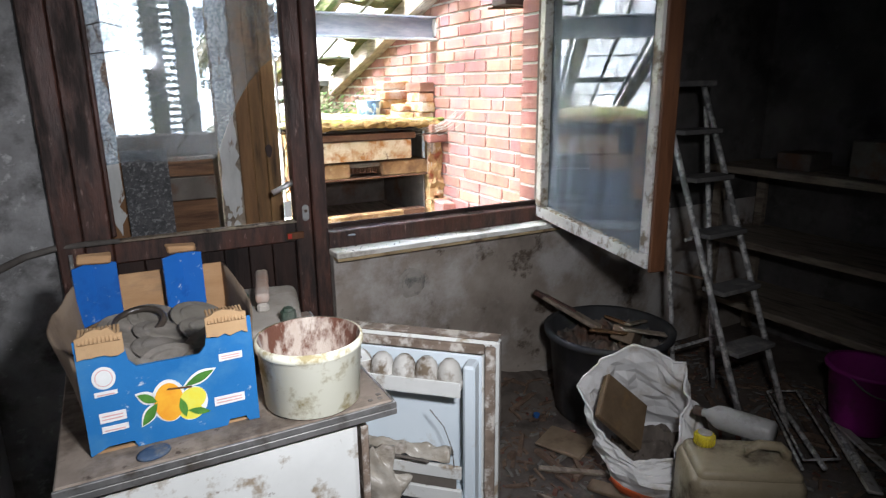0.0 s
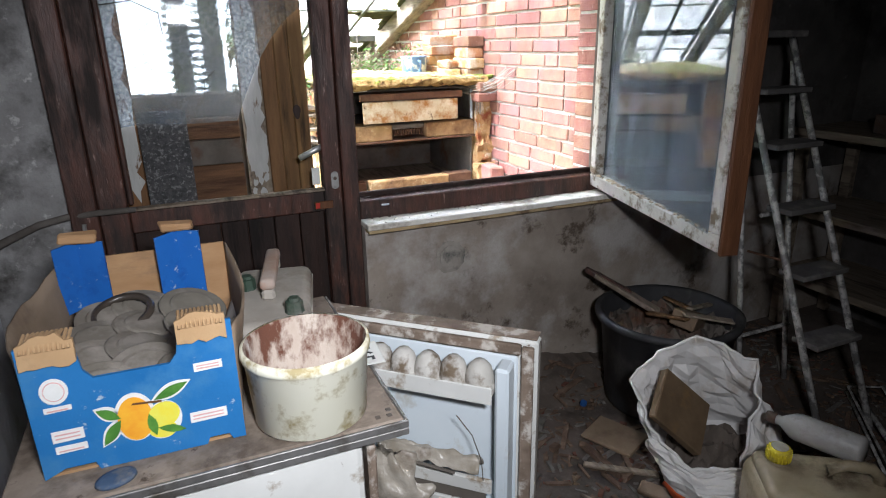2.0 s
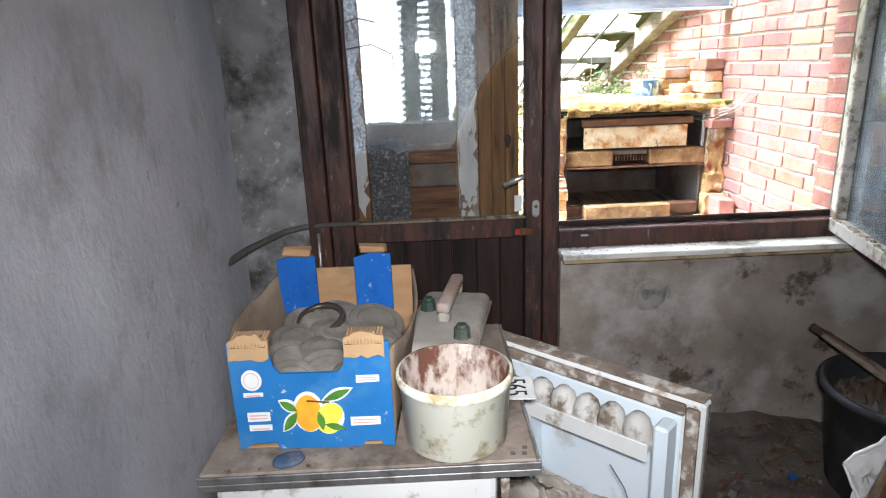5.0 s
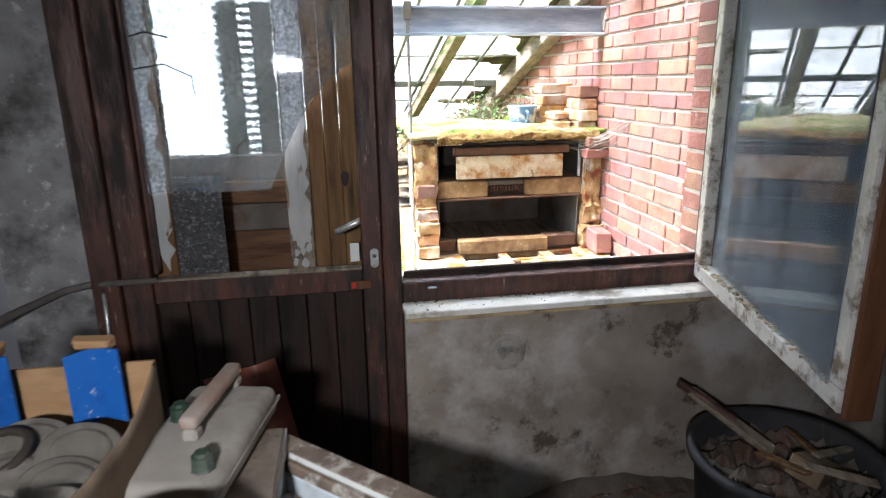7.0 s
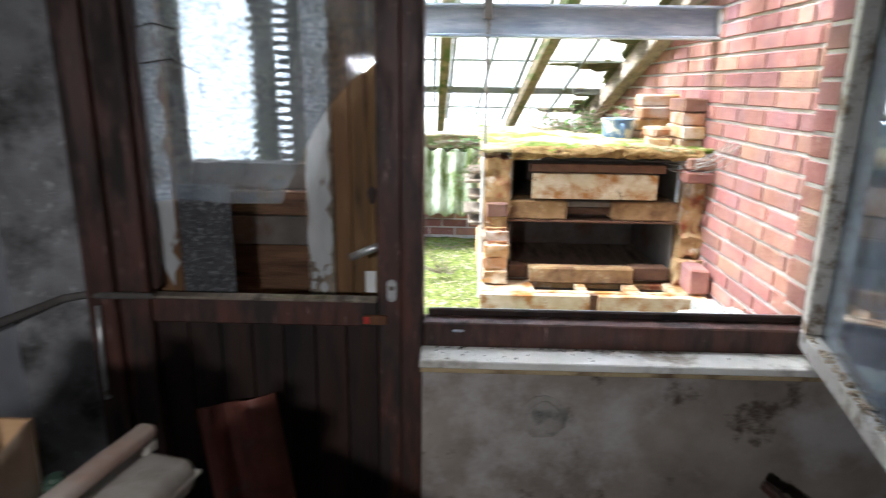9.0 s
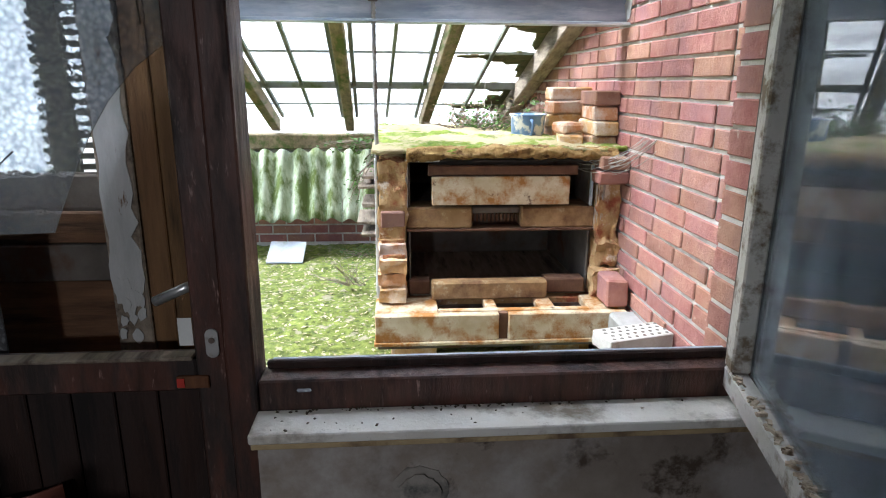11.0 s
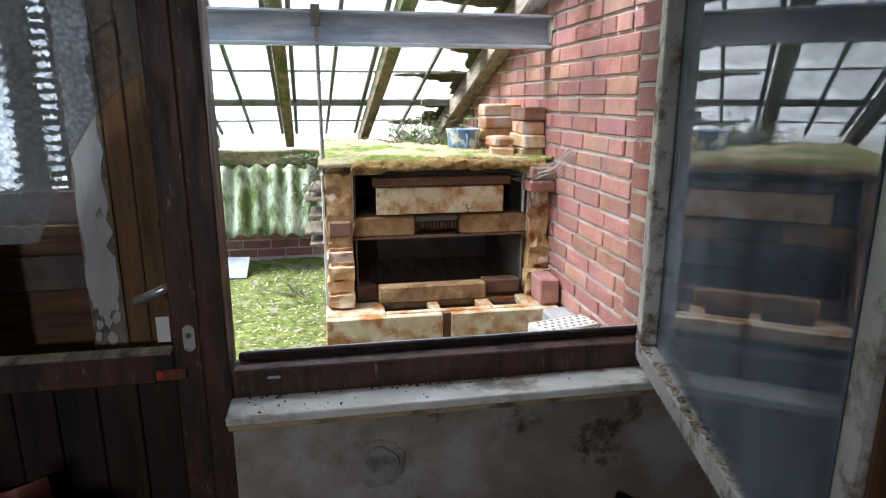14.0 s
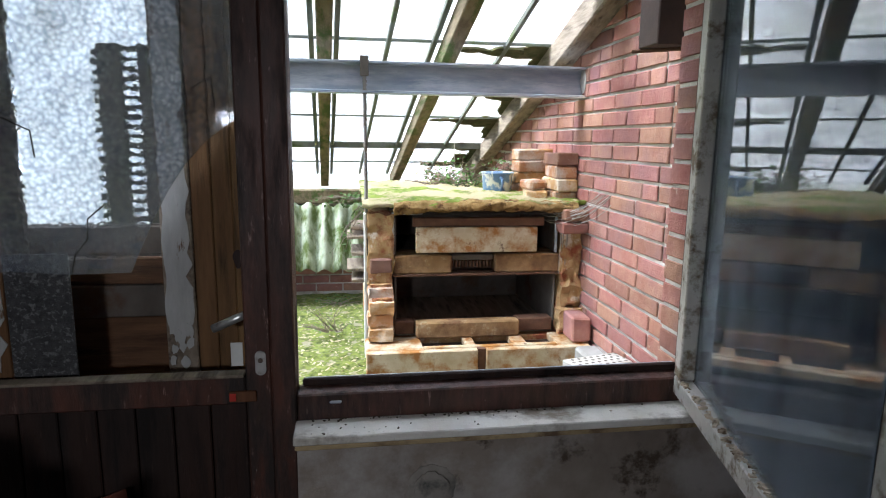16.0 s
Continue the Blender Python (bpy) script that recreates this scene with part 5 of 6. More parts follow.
# dirt and flies on sill and frame
crumb = surface("dead_leaf_crumbs", (0.045, 0.035, 0.025), (0.11, 0.085, 0.06), 30, rough=0.9, random_hue=0.1)
rng = random.Random(21)
items = []
for i in range(110):
    x = min(1.5, max(0.56, rng.gauss(0.85, 0.2)))
    y = rng.uniform(2.215, 2.233) if rng.random() < 0.8 else rng.uniform(2.14, 2.23)
    s = rng.uniform(0.0012, 0.0042)
    items.append((pose(x, y, 0.7985, rng.uniform(-20, 20), rng.uniform(-20, 20), rng.uniform(0, 180)), s, s * 0.6, s * 0.6))
tagged(obj("sill_litter", chips(items), crumb), "dead insects and leaf crumbs on the window sill", "litter", kind="stuff")
# crumbled putty along the casement rail
bm = bmesh.new()
for i in range(120):
    s = rng.uniform(0.003, 0.009)
    x = -rng.uniform(0.05, SW - 0.03)
    box(bm, -s, -s * 0.5, 0, s, s * 0.5, s * 0.7, m=pose(x, rng.uniform(0.010, 0.026), 0.0505, rng.uniform(-20, 20), rng.uniform(-20, 20), rng.uniform(0, 180)))
part("crumbled_putty", bm, surface("crumbled_putty", (0.34, 0.27, 0.19), (0.48, 0.41, 0.32), 40, rough=0.95, stain=(0.10, 0.07, 0.04), stain_scale=30), sash)["kind"] = "stuff"

board_mat = surface("tan_floor_board", (0.15, 0.105, 0.065), (0.22, 0.16, 0.105), 8, rough=0.85, bump=0.25, stain=(0.10, 0.07, 0.045), stain_scale=5)
# ---- floor clutter ----
tub_mat = surface("black_rubber_tub", (0.022, 0.022, 0.023), (0.04, 0.04, 0.042), 10, stain=(0.12, 0.115, 0.11), stain_scale=6, stain_from=0.55, stain_to=0.75, rough=0.6, bump=0.15)
tub = thing("mortar_tub", "round black plastic tub full of rubbish", "tub", m=pose(1.60, 1.80, 0.014))
part("body", lathe([(0, 0), (0.20, 0), (0.215, 0.02), (0.25, 0.36), (0.272, 0.365), (0.275, 0.385), (0.262, 0.392), (0.245, 0.385), (0.21, 0.03), (0, 0.02)], 44, None, 0.01, 2), tub_mat, tub, "", True)
# the deep shadow inside the tub is put into the heap's dark colour
part("rubbish", grid_sheet(24, 24, lambda u, v: Vector((0.24 * (2 * u - 1) * math.sqrt(max(0, 1 - (2 * v - 1) ** 2 / 2)), 0.24 * (2 * v - 1) * math.sqrt(max(0, 1 - (2 * u - 1) ** 2 / 2)),
     0.31 + 0.06 * noise.noise(Vector((u * 7, v * 7, 0))) + 0.03 * noise.noise(Vector((u * 22, v * 22, 0)))))), oven_dark, tub, "heap of earth and shards")
def plank_thing(name, label, size, m, mat, cat="board", seed=0, bevel=0.004):
    x, y, z = size
    o = obj(name, boxed(-x / 2, -y / 2, 0, x / 2, y / 2, z, bevel=bevel, jitter=0.003, rng=random.Random(seed)), mat)
    o.matrix_world = m
    return tagged(o, label, cat)
plank_thing("wooden_batten", "grey wooden batten sticking out of the tub", (0.28, 0.055, 0.018), pose(1.50, 1.93, 0.435, 0, 26, -48), grey_wood, "batten", 1)
plank_thing("wooden_batten", "dark wooden batten sticking out of the tub", (0.20, 0.03, 0.02), pose(1.45, 1.99, 0.475, 0, 24, -44), door_wood, "batten", 2)
plank_thing("broken_brick", "broken reddish brick in the tub", (0.16, 0.09, 0.06), pose(1.64, 1.74, 0.35, 10, 20, 30), board_mat, "brick", 3)
for i, (x, y, rz, L) in enumerate(((1.70, 1.86, 70, 0.22), (1.74, 1.78, 20, 0.2), (1.55, 1.75, 100, 0.18), (1.66, 1.66, -20, 0.2))):
    plank_thing("wood_splinter", "splintered wood piece among the rubbish", (L, 0.03, 0.012), pose(x, y, 0.385 + 0.008 * i, 8, 12, rz), grey_wood if i % 2 else plank_wood, "wood", 10 + i)

# woven sack with a wooden block inside
sack_mat = surface("white_woven_sack", (0.70, 0.68, 0.66), (0.82, 0.80, 0.78), 5, stain=(0.40, 0.32, 0.22), stain_scale=6, stain_from=0.53, stain_to=0.70, rough=0.55, bump=0.25, spec=0.4)
sack_orange = surface("orange_sack_print", (0.62, 0.11, 0.03), (0.70, 0.16, 0.05), 8, rough=0.6, stain=(0.3, 0.1, 0.06), stain_scale=9)
sack = thing("woven_sack", "open white plastic sack with an orange stripe", "sack", m=pose(1.30, 1.27, 0.012))
mouth = [(-0.165, 0.17, 0.385), (-0.08, 0.17, 0.47), (0.04, 0.10, 0.52), (0.13, 0.0, 0.47), (0.08, -0.07, 0.36), (-0.03, -0.13, 0.235), (-0.12, -0.05, 0.205), (-0.17, 0.07, 0.28)]
def sack_fn(u, v):
    n = len(mouth)
    f = (u % 1.0) * n
    i = int(f) % n
    w = f - int(f)
    a, b = Vector(mouth[i]), Vector(mouth[(i + 1) % n])
    top = a.lerp(b, w)
    ang = math.atan2(top.y - 0.03, top.x + 0.03)
    bot = Vector((0.08 + 0.15 * math.cos(ang), -0.01 + 0.13 * math.sin(ang), 0.0))
    mid = Vector((0.055 + 0.205 * math.cos(ang), 0.0 + 0.19 * math.sin(ang), 0.15))
    p = top.lerp(mid, v / 0.6) if v < 0.6 else mid.lerp(bot, (v - 0.6) / 0.4)
    cr = 0.045 * abs(noise.noise(Vector((math.cos(ang) * 2.6, math.sin(ang) * 2.6, v * 4)))) - 0.03 * abs(noise.noise(Vector((math.cos(ang) * 5, math.sin(ang) * 5, v * 7 + 3))))
    return p + cr * Vector((math.cos(ang), math.sin(ang), 0.4))
bm = grid_sheet(40, 20, sack_fn)
bmesh.ops.remove_doubles(bm, verts=bm.verts, dist=0.0004)
striped = bm.copy()
def in_stripe(f):
    c = f.calc_center_median()
    return 0.05 < c.z - 0.05 * c.x < 0.10
bmesh.ops.delete(bm, geom=[f for f in bm.faces if in_stripe(f)], context='FACES')
bmesh.ops.delete(striped, geom=[f for f in striped.faces if not in_stripe(f)], context='FACES')
part("sack_body", solid_sheet(bm, 0.0015), sack_mat, sack, "", False)
part("stripe", solid_sheet(striped, 0.0015), sack_orange, sack, "orange printed stripe", True)
part("rubble_fill", grid_sheet(16, 16, lambda u, v: Vector((0.05 + 0.16 * (2 * u - 1) * math.sqrt(1 - (2 * v - 1) ** 2 / 2), 0.01 + 0.15 * (2 * v - 1) * math.sqrt(1 - (2 * u - 1) ** 2 / 2), 0.17 + 0.05 * noise.noise(Vector((u * 6, v * 6, 2)))))), floor_mat, sack, "dirt and rubble inside")
part("hem", tube([Vector(sack_fn(k / 48, 0.0)) for k in range(49)], 0.005, None, 6), sack_mat, sack, "rolled sack edge", True)
plank_thing("wooden_block", "dark brown wooden board inside the sack", (0.17, 0.20, 0.03), pose(1.215, 1.335, 0.33, 50, -28, 38), surface("damp_brown_board", (0.10, 0.065, 0.035), (0.17, 0.115, 0.065), 9, rough=0.85, bump=0.3, stain=(0.20, 0.12, 0.05), stain_scale=5), "board", 4)

# jerrycan
jc_mat = surface("grimy_translucent_plastic", (0.25, 0.20, 0.12), (0.38, 0.32, 0.22), 7, stain=(0.11, 0.08, 0.045), stain_scale=7, stain_from=0.46, stain_to=0.62, rough=0.45, rough2=0.75, bump=0.12, spec=0.4)
yellow = surface("yellow_plastic", (0.60, 0.47, 0.02), (0.68, 0.56, 0.04), 15, rough=0.5, stain=(0.40, 0.32, 0.08), stain_scale=20)
jerry = thing("jerrycan", "grimy beige plastic jerrycan with a yellow cap", "jerrycan", m=pose(1.27, 0.90, 0.01, 0, 0, -34))
part("body", boxed(-0.165, -0.105, 0.0, 0.14, 0.105, 0.37, bevel=0.035, segs=4), jc_mat, jerry, "", True)
part("shoulder", boxed(-0.15, -0.09, 0.345, 0.128, 0.088, 0.388, bevel=0.02, segs=3), jc_mat, jerry, "", True)
part("handle", tube([(0.0, -0.01, 0.375), (0.0, -0.01, 0.415), (0.03, -0.01, 0.428), (0.085, -0.01, 0.425), (0.105, -0.01, 0.405), (0.11, -0.01, 0.375)], 0.014, None, 10), jc_mat, jerry, "", True)
part("neck", lathe([(0, 0.38), (0.027, 0.38), (0.027, 0.395), (0, 0.395)], 24), jc_mat, jerry).location = (-0.10, 0.04, 0)
cp = part("cap", lathe([(0, 0.428), (0.024, 0.428), (0.0265, 0.423), (0.028, 0.396), (0, 0.396)], 28), yellow, jerry, "ribbed yellow screw cap", True)
cp.location = (-0.10, 0.04, 0)
part("cap_disc", lathe([(0, 0.4305), (0.02, 0.4305), (0.02, 0.4285), (0, 0.4285)], 24), can_mat, cp)
for i in range(20):
    a = 2 * math.pi * i / 20
    part("cap_rib", boxed(-0.0015, 0.0268, 0.398, 0.0015, 0.0295, 0.422, m=Matrix.Rotation(a, 4, 'Z')), yellow, cp)
bottle = thing("plastic_bottle", "dusty grey plastic bottle lying on the jerrycan", "bottle", m=pose(1.395, 0.90, 0.425, -93, 0, 16))
part("body", lathe([(0, 0), (0.032, 0), (0.037, 0.006), (0.037, 0.15), (0.034, 0.165), (0.018, 0.19), (0.013, 0.197), (0.013, 0.21)], 28), surface("dusty_grey_bottle", (0.30, 0.29, 0.275), (0.40, 0.39, 0.375), 9, rough=0.4, stain=(0.2, 0.18, 0.16), stain_scale=9, bump=0.08), bottle, "", True)
part("cap", lathe([(0, 0.235), (0.014, 0.235), (0.016, 0.23), (0.016, 0.208), (0, 0.208)], 20), oven_dark, bottle)

# boards and litter on the floor
plank_thing("floor_board", "square brown board lying on the dirty floor", (0.17, 0.19, 0.014), pose(1.265, 1.655, 0.018, 3, 2, 28), board_mat, "board", 5)
plank_thing("wood_offcut", "short tan wooden offcut on the floor", (0.15, 0.06, 0.018), pose(1.21, 1.345, 0.012, 0, 0, -55), board_mat, "wood", 6)
plank_thing("wood_stick", "thin grey stick lying on the floor", (0.22, 0.016, 0.012), pose(1.03, 1.36, 0.012, 0, 0, -62), grey_wood, "stick", 7)
plank_thing("wood_stick", "thin dark stick lying on the floor", (0.25, 0.022, 0.015), pose(1.17, 1.50, 0.012, 0, 0, -38), grey_wood, "stick", 8)
rng = random.Random(31)
deb = [surface("brown_litter", (0.085, 0.055, 0.038), (0.17, 0.115, 0.08), 30, rough=0.9), surface("grey_litter", (0.10, 0.09, 0.08), (0.20, 0.185, 0.165), 30, rough=0.9), surface("red_litter", (0.10, 0.045, 0.032), (0.16, 0.07, 0.05), 30, rough=0.9)]
for k, count in enumerate((1500, 600, 260)):
    items = []
    for i in range(count):
        x, y = rng.uniform(0.62, 2.6), rng.uniform(0.75, 2.17)
        s = abs(rng.gauss(0, 0.006)) + 0.0025
        L = s * rng.choice((1.2, 1.6, 3.5, 5)) if k < 2 else s * 1.3
        if math.hypot(x - 1.6, y - 1.8) < 0.24:
            continue
        pile = 0.09 * max(0, 1 - math.hypot((x - 1.25) / 0.5, (y - 2.12) / 0.28))
        items.append((pose(x, y, 0.003 + pile * rng.random(), rng.uniform(-18, 18), rng.uniform(-18, 18), rng.uniform(0, 180)), L, s * 0.7, s * rng.uniform(0.3, 1.0)))
    tagged(obj("floor_litter", chips(items), deb[k]), ("brown splinters and dirt scattered on the floor", "grey rubble chips scattered on the floor", "red brick crumbs scattered on the floor")[k], "litter", kind="stuff")
def pile_fn(u, v):
    x, y = 0.72 + u * 1.0, 1.80 + v * 0.385
    return Vector((x, y, -0.01 + 0.11 * max(0, math.sin(u * math.pi)) * v ** 1.5 + 0.025 * noise.noise(Vector((x * 14, y * 14, 0))) * v))
tagged(obj("rubble_heap", grid_sheet(50, 24, pile_fn), floor_mat), "low heap of dirt and rubble along the wall", "rubble", kind="stuff")
tagged(obj("bottle_top", lathe([(0, 0.012), (0.013, 0.012), (0.014, 0), (0, 0)], 16), surface("blue_plastic", (0.02, 0.08, 0.25), (0.03, 0.1, 0.3), 10, rough=0.4)), "small blue bottle top on the floor", "bottle top").matrix_world = pose(1.28, 1.87, 0.03, 15, 0, 0)

# stepladder
lad_mat = surface("paint_spattered_tube", (0.20, 0.19, 0.18), (0.30, 0.29, 0.28), 20, stain=(0.66, 0.64, 0.61), stain_scale=26, stain_from=0.44, stain_to=0.55, rough=0.5, metal=0.2, bump=0.15)
step_mat = surface("worn_grey_tread", (0.10, 0.095, 0.09), (0.16, 0.15, 0.14), 12, rough=0.85, bump=0.3, stain=(0.24, 0.22, 0.2), stain_scale=10)
ladder = thing("stepladder", "old folding stepladder spattered with pale paint", "ladder", m=pose(0, 0, 0.01))
LX0, LX1 = 1.90, 2.16
def ly(z):
    return 1.31 + 0.416 * z
for x in (LX0, LX1):
    part("front_stile", tube([(x, ly(0), 0.0), (x, ly(1.40), 1.40)], 0.0125, None, 10), lad_mat, ladder, "", True)
    part("rear_stile", tube([(x + 0.03, 1.70, 0.0), (x + 0.02, ly(1.30) + 0.03, 1.30)], 0.011, None, 10), lad_mat, ladder, "", True)
for z in (0.33, 0.56, 0.78, 1.0, 1.19):
    part("tread", boxed(LX0 + 0.012, ly(z) - 0.05, z, LX1 - 0.012, ly(z) + 0.055, z + 0.02, bevel=0.003), step_mat, ladder)
part("platform", boxed(LX0 - 0.01, ly(1.38) - 0.06, 1.385, LX1 + 0.01, ly(1.38) + 0.08, 1.41, bevel=0.004), step_mat, ladder)
for z in (0.25, 0.75):
    part("rear_rung", tube([(LX0 + 0.03, 1.72, z), (LX1 + 0.03, 1.72, z)], 0.008, None, 8), lad_mat, ladder)
part("stay", tube([(LX0, ly(0.62), 0.62), (LX0 + 0.025, 1.75, 0.60)], 0.005, None, 6), rust, ladder)

# shelving
shelf = thing("wall_shelves", "rough dark wooden shelves along the wall", "shelves", m=pose(0, 0, 0.01))
for z in (0.985, 0.615, 0.285):
    part("shelf_board", boxed(2.60, -0.6, z - 0.035, 3.045, 2.17, z, bevel=0.004), grey_wood, shelf)
for y in (2.12, 0.9, -0.4):
    for x in (2.64, 3.0):
        part("upright", boxed(x - 0.02, y - 0.025, 0.0, x + 0.02, y + 0.025, 0.948, bevel=0.004), grey_wood, shelf)
plank_thing("dark_box", "dark dusty box on the shelf", (0.2, 0.16, 0.08), pose(2.78, 1.77, 0.998, 0, 0, 4), oven_dark, "box", 41)
plank_thing("dark_box", "dark dusty box on the shelf", (0.25, 0.3, 0.16), pose(2.8, 1.35, 0.998, 0, 0, -5), oven_dark, "box", 42)
purple = surface("purple_plastic", (0.22, 0.012, 0.16), (0.30, 0.02, 0.22), 6, rough=0.45, stain=(0.12, 0.03, 0.09), stain_scale=6)
pb = thing("purple_bucket", "purple plastic bucket on the floor", "bucket", m=pose(2.42, 1.17, 0.012))
part("body", lathe([(0, 0), (0.10, 0), (0.108, 0.01), (0.135, 0.26), (0.145, 0.262), (0.145, 0.275), (0.13, 0.272), (0.10, 0.02), (0, 0.015)], 36), purple, pb, "", True)
part("rim", lathe([(0.134, 0.255), (0.149, 0.258), (0.152, 0.268), (0.147, 0.279), (0.136, 0.276)], 36), purple, pb, "", True)
part("bail", tube([(0.146 * math.cos(q), -0.02 - 0.10 * math.sin(q), 0.262 - 0.085 * math.sin(q)) for q in np.linspace(0, math.pi, 15)], 0.004, None, 6), bar_steel, pb, "thin wire bail")
for i, (a, b, r) in enumerate((((2.36, 1.52, 0.03), (1.93, 1.02, 0.06), 0.010), ((2.44, 1.36, 0.03), (2.05, 0.95, 0.05), 0.012), ((2.30, 1.50, 0.025), (1.90, 1.08, 0.03), 0.006))):
    tagged(obj("metal_tube", tube([a, b], r, None, 8), lad_mat, None, "", True), "thin pale metal tube lying on the floor", "tube")
for i, (a, w) in enumerate(((pose(2.12, 1.02, 0.03, 4, 0, 46), 0.05), (pose(2.24, 1.05, 0.025, 3, 0, 60), 0.045))):
    plank_thing("pale_lath", "pale painted lath lying on the floor", (0.42, w, 0.012), a, sash_white, "lath", 50 + i)
wire = tube([(2.30, 1.50, 0.05), (2.42, 1.44, 0.05), (2.02, 1.02, 0.07), (1.90, 1.08, 0.07), (2.30, 1.50, 0.05)], 0.005, None, 6)
tagged(obj("bent_wire", wire, lad_mat), "bent rectangular wire frame on the floor", "frame")

# ---- outdoor details ----
rod = thing("threaded_rod", "grey threaded rod hanging from the joist", "rod", m=pose(0.73, 3.735, 0.56))
bm = tube([(0, 0, 0.0), (0.004, 0, 0.6), (0, 0, 1.30)], 0.0085, None, 8)
for i in range(70):
    box(bm, -0.0068, -0.0068, 0.05 + i * 0.0175, 0.0068, 0.0068, 0.060 + i * 0.0175, m=pose(0.003, 0, 0, 0, 0, 20 * (i % 3)))
part("shank", bm, surface("dull_zinc_rod", (0.20, 0.195, 0.185), (0.32, 0.31, 0.29), 20, stain=(0.13, 0.08, 0.05), stain_scale=12, rough=0.6, metal=0.3), rod)
part("bracket", boxed(-0.020, -0.03, 1.215, 0.020, -0.008, 1.305, bevel=0.004), oven_dark, rod, "dark rusty clamp on the joist")
part("washer", boxed(-0.012, -0.006, 0.01, 0.014, 0.006, 0.035, bevel=0.003), white_peel, rod)
# metal box by the window head
hbox = thing("lamp_housing", "dark rusty steel housing beside the window head", "housing", m=pose(1.60, 2.62, 1.79))
part("case", boxed(0.0, 0.0, 0.0, 0.15, 0.13, 0.4, bevel=0.004), surface("dark_brown_steel", (0.035, 0.022, 0.018), (0.06, 0.035, 0.028), 10, rough=0.6), hbox)
part("bottom_rod", tube([(-0.015, 0.14, -0.006), (0.16, 0.0, -0.006)], 0.006, None, 8), rust, hbox)
part("wall_arm", boxed(0.15, 0.03, 0.1, 0.212, 0.1, 0.2), rust, hbox)
# perforated brick on the plinth
pbk = thing("perforated_brick", "pale perforated brick lying on the plinth", "brick", m=pose(1.665, 3.06, 0.548, 0, 0, 14))
bm = boxed(-0.14, -0.06, 0, 0.12, 0.06, 0.055, bevel=0.003)
part("body", bm, surface("pale_grey_brick", (0.36, 0.34, 0.30), (0.48, 0.46, 0.42), 9, rough=0.9, stain=(0.25, 0.22, 0.18), stain_scale=9), pbk)
# dark discs on the top face imitate the shaded insides of holes
for i in range(8):
    for j in range(4):
        h = part("hole", lathe([(0, 0.0558), (0.007, 0.0558), (0.007, 0.05), (0, 0.05)], 10), oven_dark, pbk)
        h.location = (-0.115 + i * 0.031 + (0.012 if j % 2 else 0), -0.042 + j * 0.028, 0)
# cobweb drape at the brick corner
web = surface("grey_cobweb", (0.26, 0.235, 0.20), (0.38, 0.35, 0.31), 20, rough=0.95, bump=0.3)
bm = bmesh.new()
rng = random.Random(77)
for i in range(14):
    x0 = rng.uniform(1.60, 1.70)
    p0 = Vector((x0, 3.70 + rng.uniform(-.03, .03), 1.12 + rng.uniform(-.02, .03)))
    p1 = Vector((1.80, 3.40 + rng.uniform(-0.06, 0.08), 1.24 + rng.uniform(-.03, .02)))
    md = p0.lerp(p1, 0.5) + Vector((rng.uniform(-0.02, 0.02), rng.uniform(-0.03, 0.03), -0.06 - rng.uniform(0, 0.07)))
    pts = [p0.lerp(md, t).lerp(md.lerp(p1, t), t) for t in np.linspace(0, 1, 9)]
    tube(pts, rng.uniform(0.0006, 0.0026), bm, 5)
for i in range(9):
    x, z = 1.69 + rng.uniform(-0.03, 0.03), 1.10
    tube([(x, 3.66, z), (x + 0.01, 3.655, z - 0.06), (x + 0.005, 3.66, z - rng.uniform(0.1, 0.28))], 0.003, bm, 5, 0.3)
tagged(obj("cobweb", bm, web), "thick dusty cobweb hanging from the oven corner", "cobweb", kind="stuff")
bm = bmesh.new()
tube([(1.42, 5.3, 1.53), (1.42, 5.3, 1.22)], 0.003, bm, 5)
tagged(obj("hanging_string", bm, web), "pale string hanging from the roof", "string")

# plants: twigs with small leaves
leaf_mat = surface("fresh_green_leaf", (0.05, 0.11, 0.02), (0.10, 0.18, 0.035), 20, rough=0.55, spec=0.4)
twig_mat = surface("grey_twig", (0.15, 0.12, 0.09), (0.24, 0.20, 0.16), 20, rough=0.9)
def shrub(name, label, base, spread, height, stems, leaves, seed, lean=(0, 0), leafage=None, size=1.0):
    rng = random.Random(seed)
    s = thing(name, label, "plant", m=pose(*base))
    bs, bl = bmesh.new(), bmesh.new()
    for i in range(stems):
        p = Vector((rng.uniform(-.3, .3) * spread, rng.uniform(-.2, .2) * spread, 0))
        d = Vector((rng.uniform(-1, 1) * spread + lean[0], rng.uniform(-.5, .5) * spread + lean[1], height * rng.uniform(0.4, 1.0)))
        pts = [p + d * t + Vector((rng.uniform(-.02, .02), rng.uniform(-.02, .02), -0.05 * t * t)) for t in np.linspace(0, 1, 6)]
        tube(pts, 0.003, bs, 5, 0.4)
        for k in range(leaves):
            q = pts[rng.randint(1, 5)] + Vector((rng.uniform(-.03, .03), rng.uniform(-.03, .03), rng.uniform(-.02, .02)))
            L = rng.uniform(0.010, 0.024) * size
            m = Matrix.Translation(q) @ Euler((rng.uniform(-1, 1), rng.uniform(-1, 1), rng.uniform(0, 6.3))).to_matrix().to_4x4()
            vs = [bl.verts.new(m @ Vector(v)) for v in ((0, 0, 0), (L * 0.35, L * 0.5, 0.003), (0, L * 1.3, -0.002), (-L * 0.35, L * 0.5, 0.003))]
            bl.faces.new(vs)
    part("stem", bs, twig_mat, s)["kind"] = "stuff"
    part("foliage", bl, leafage or leaf_mat, s)["kind"] = "stuff"
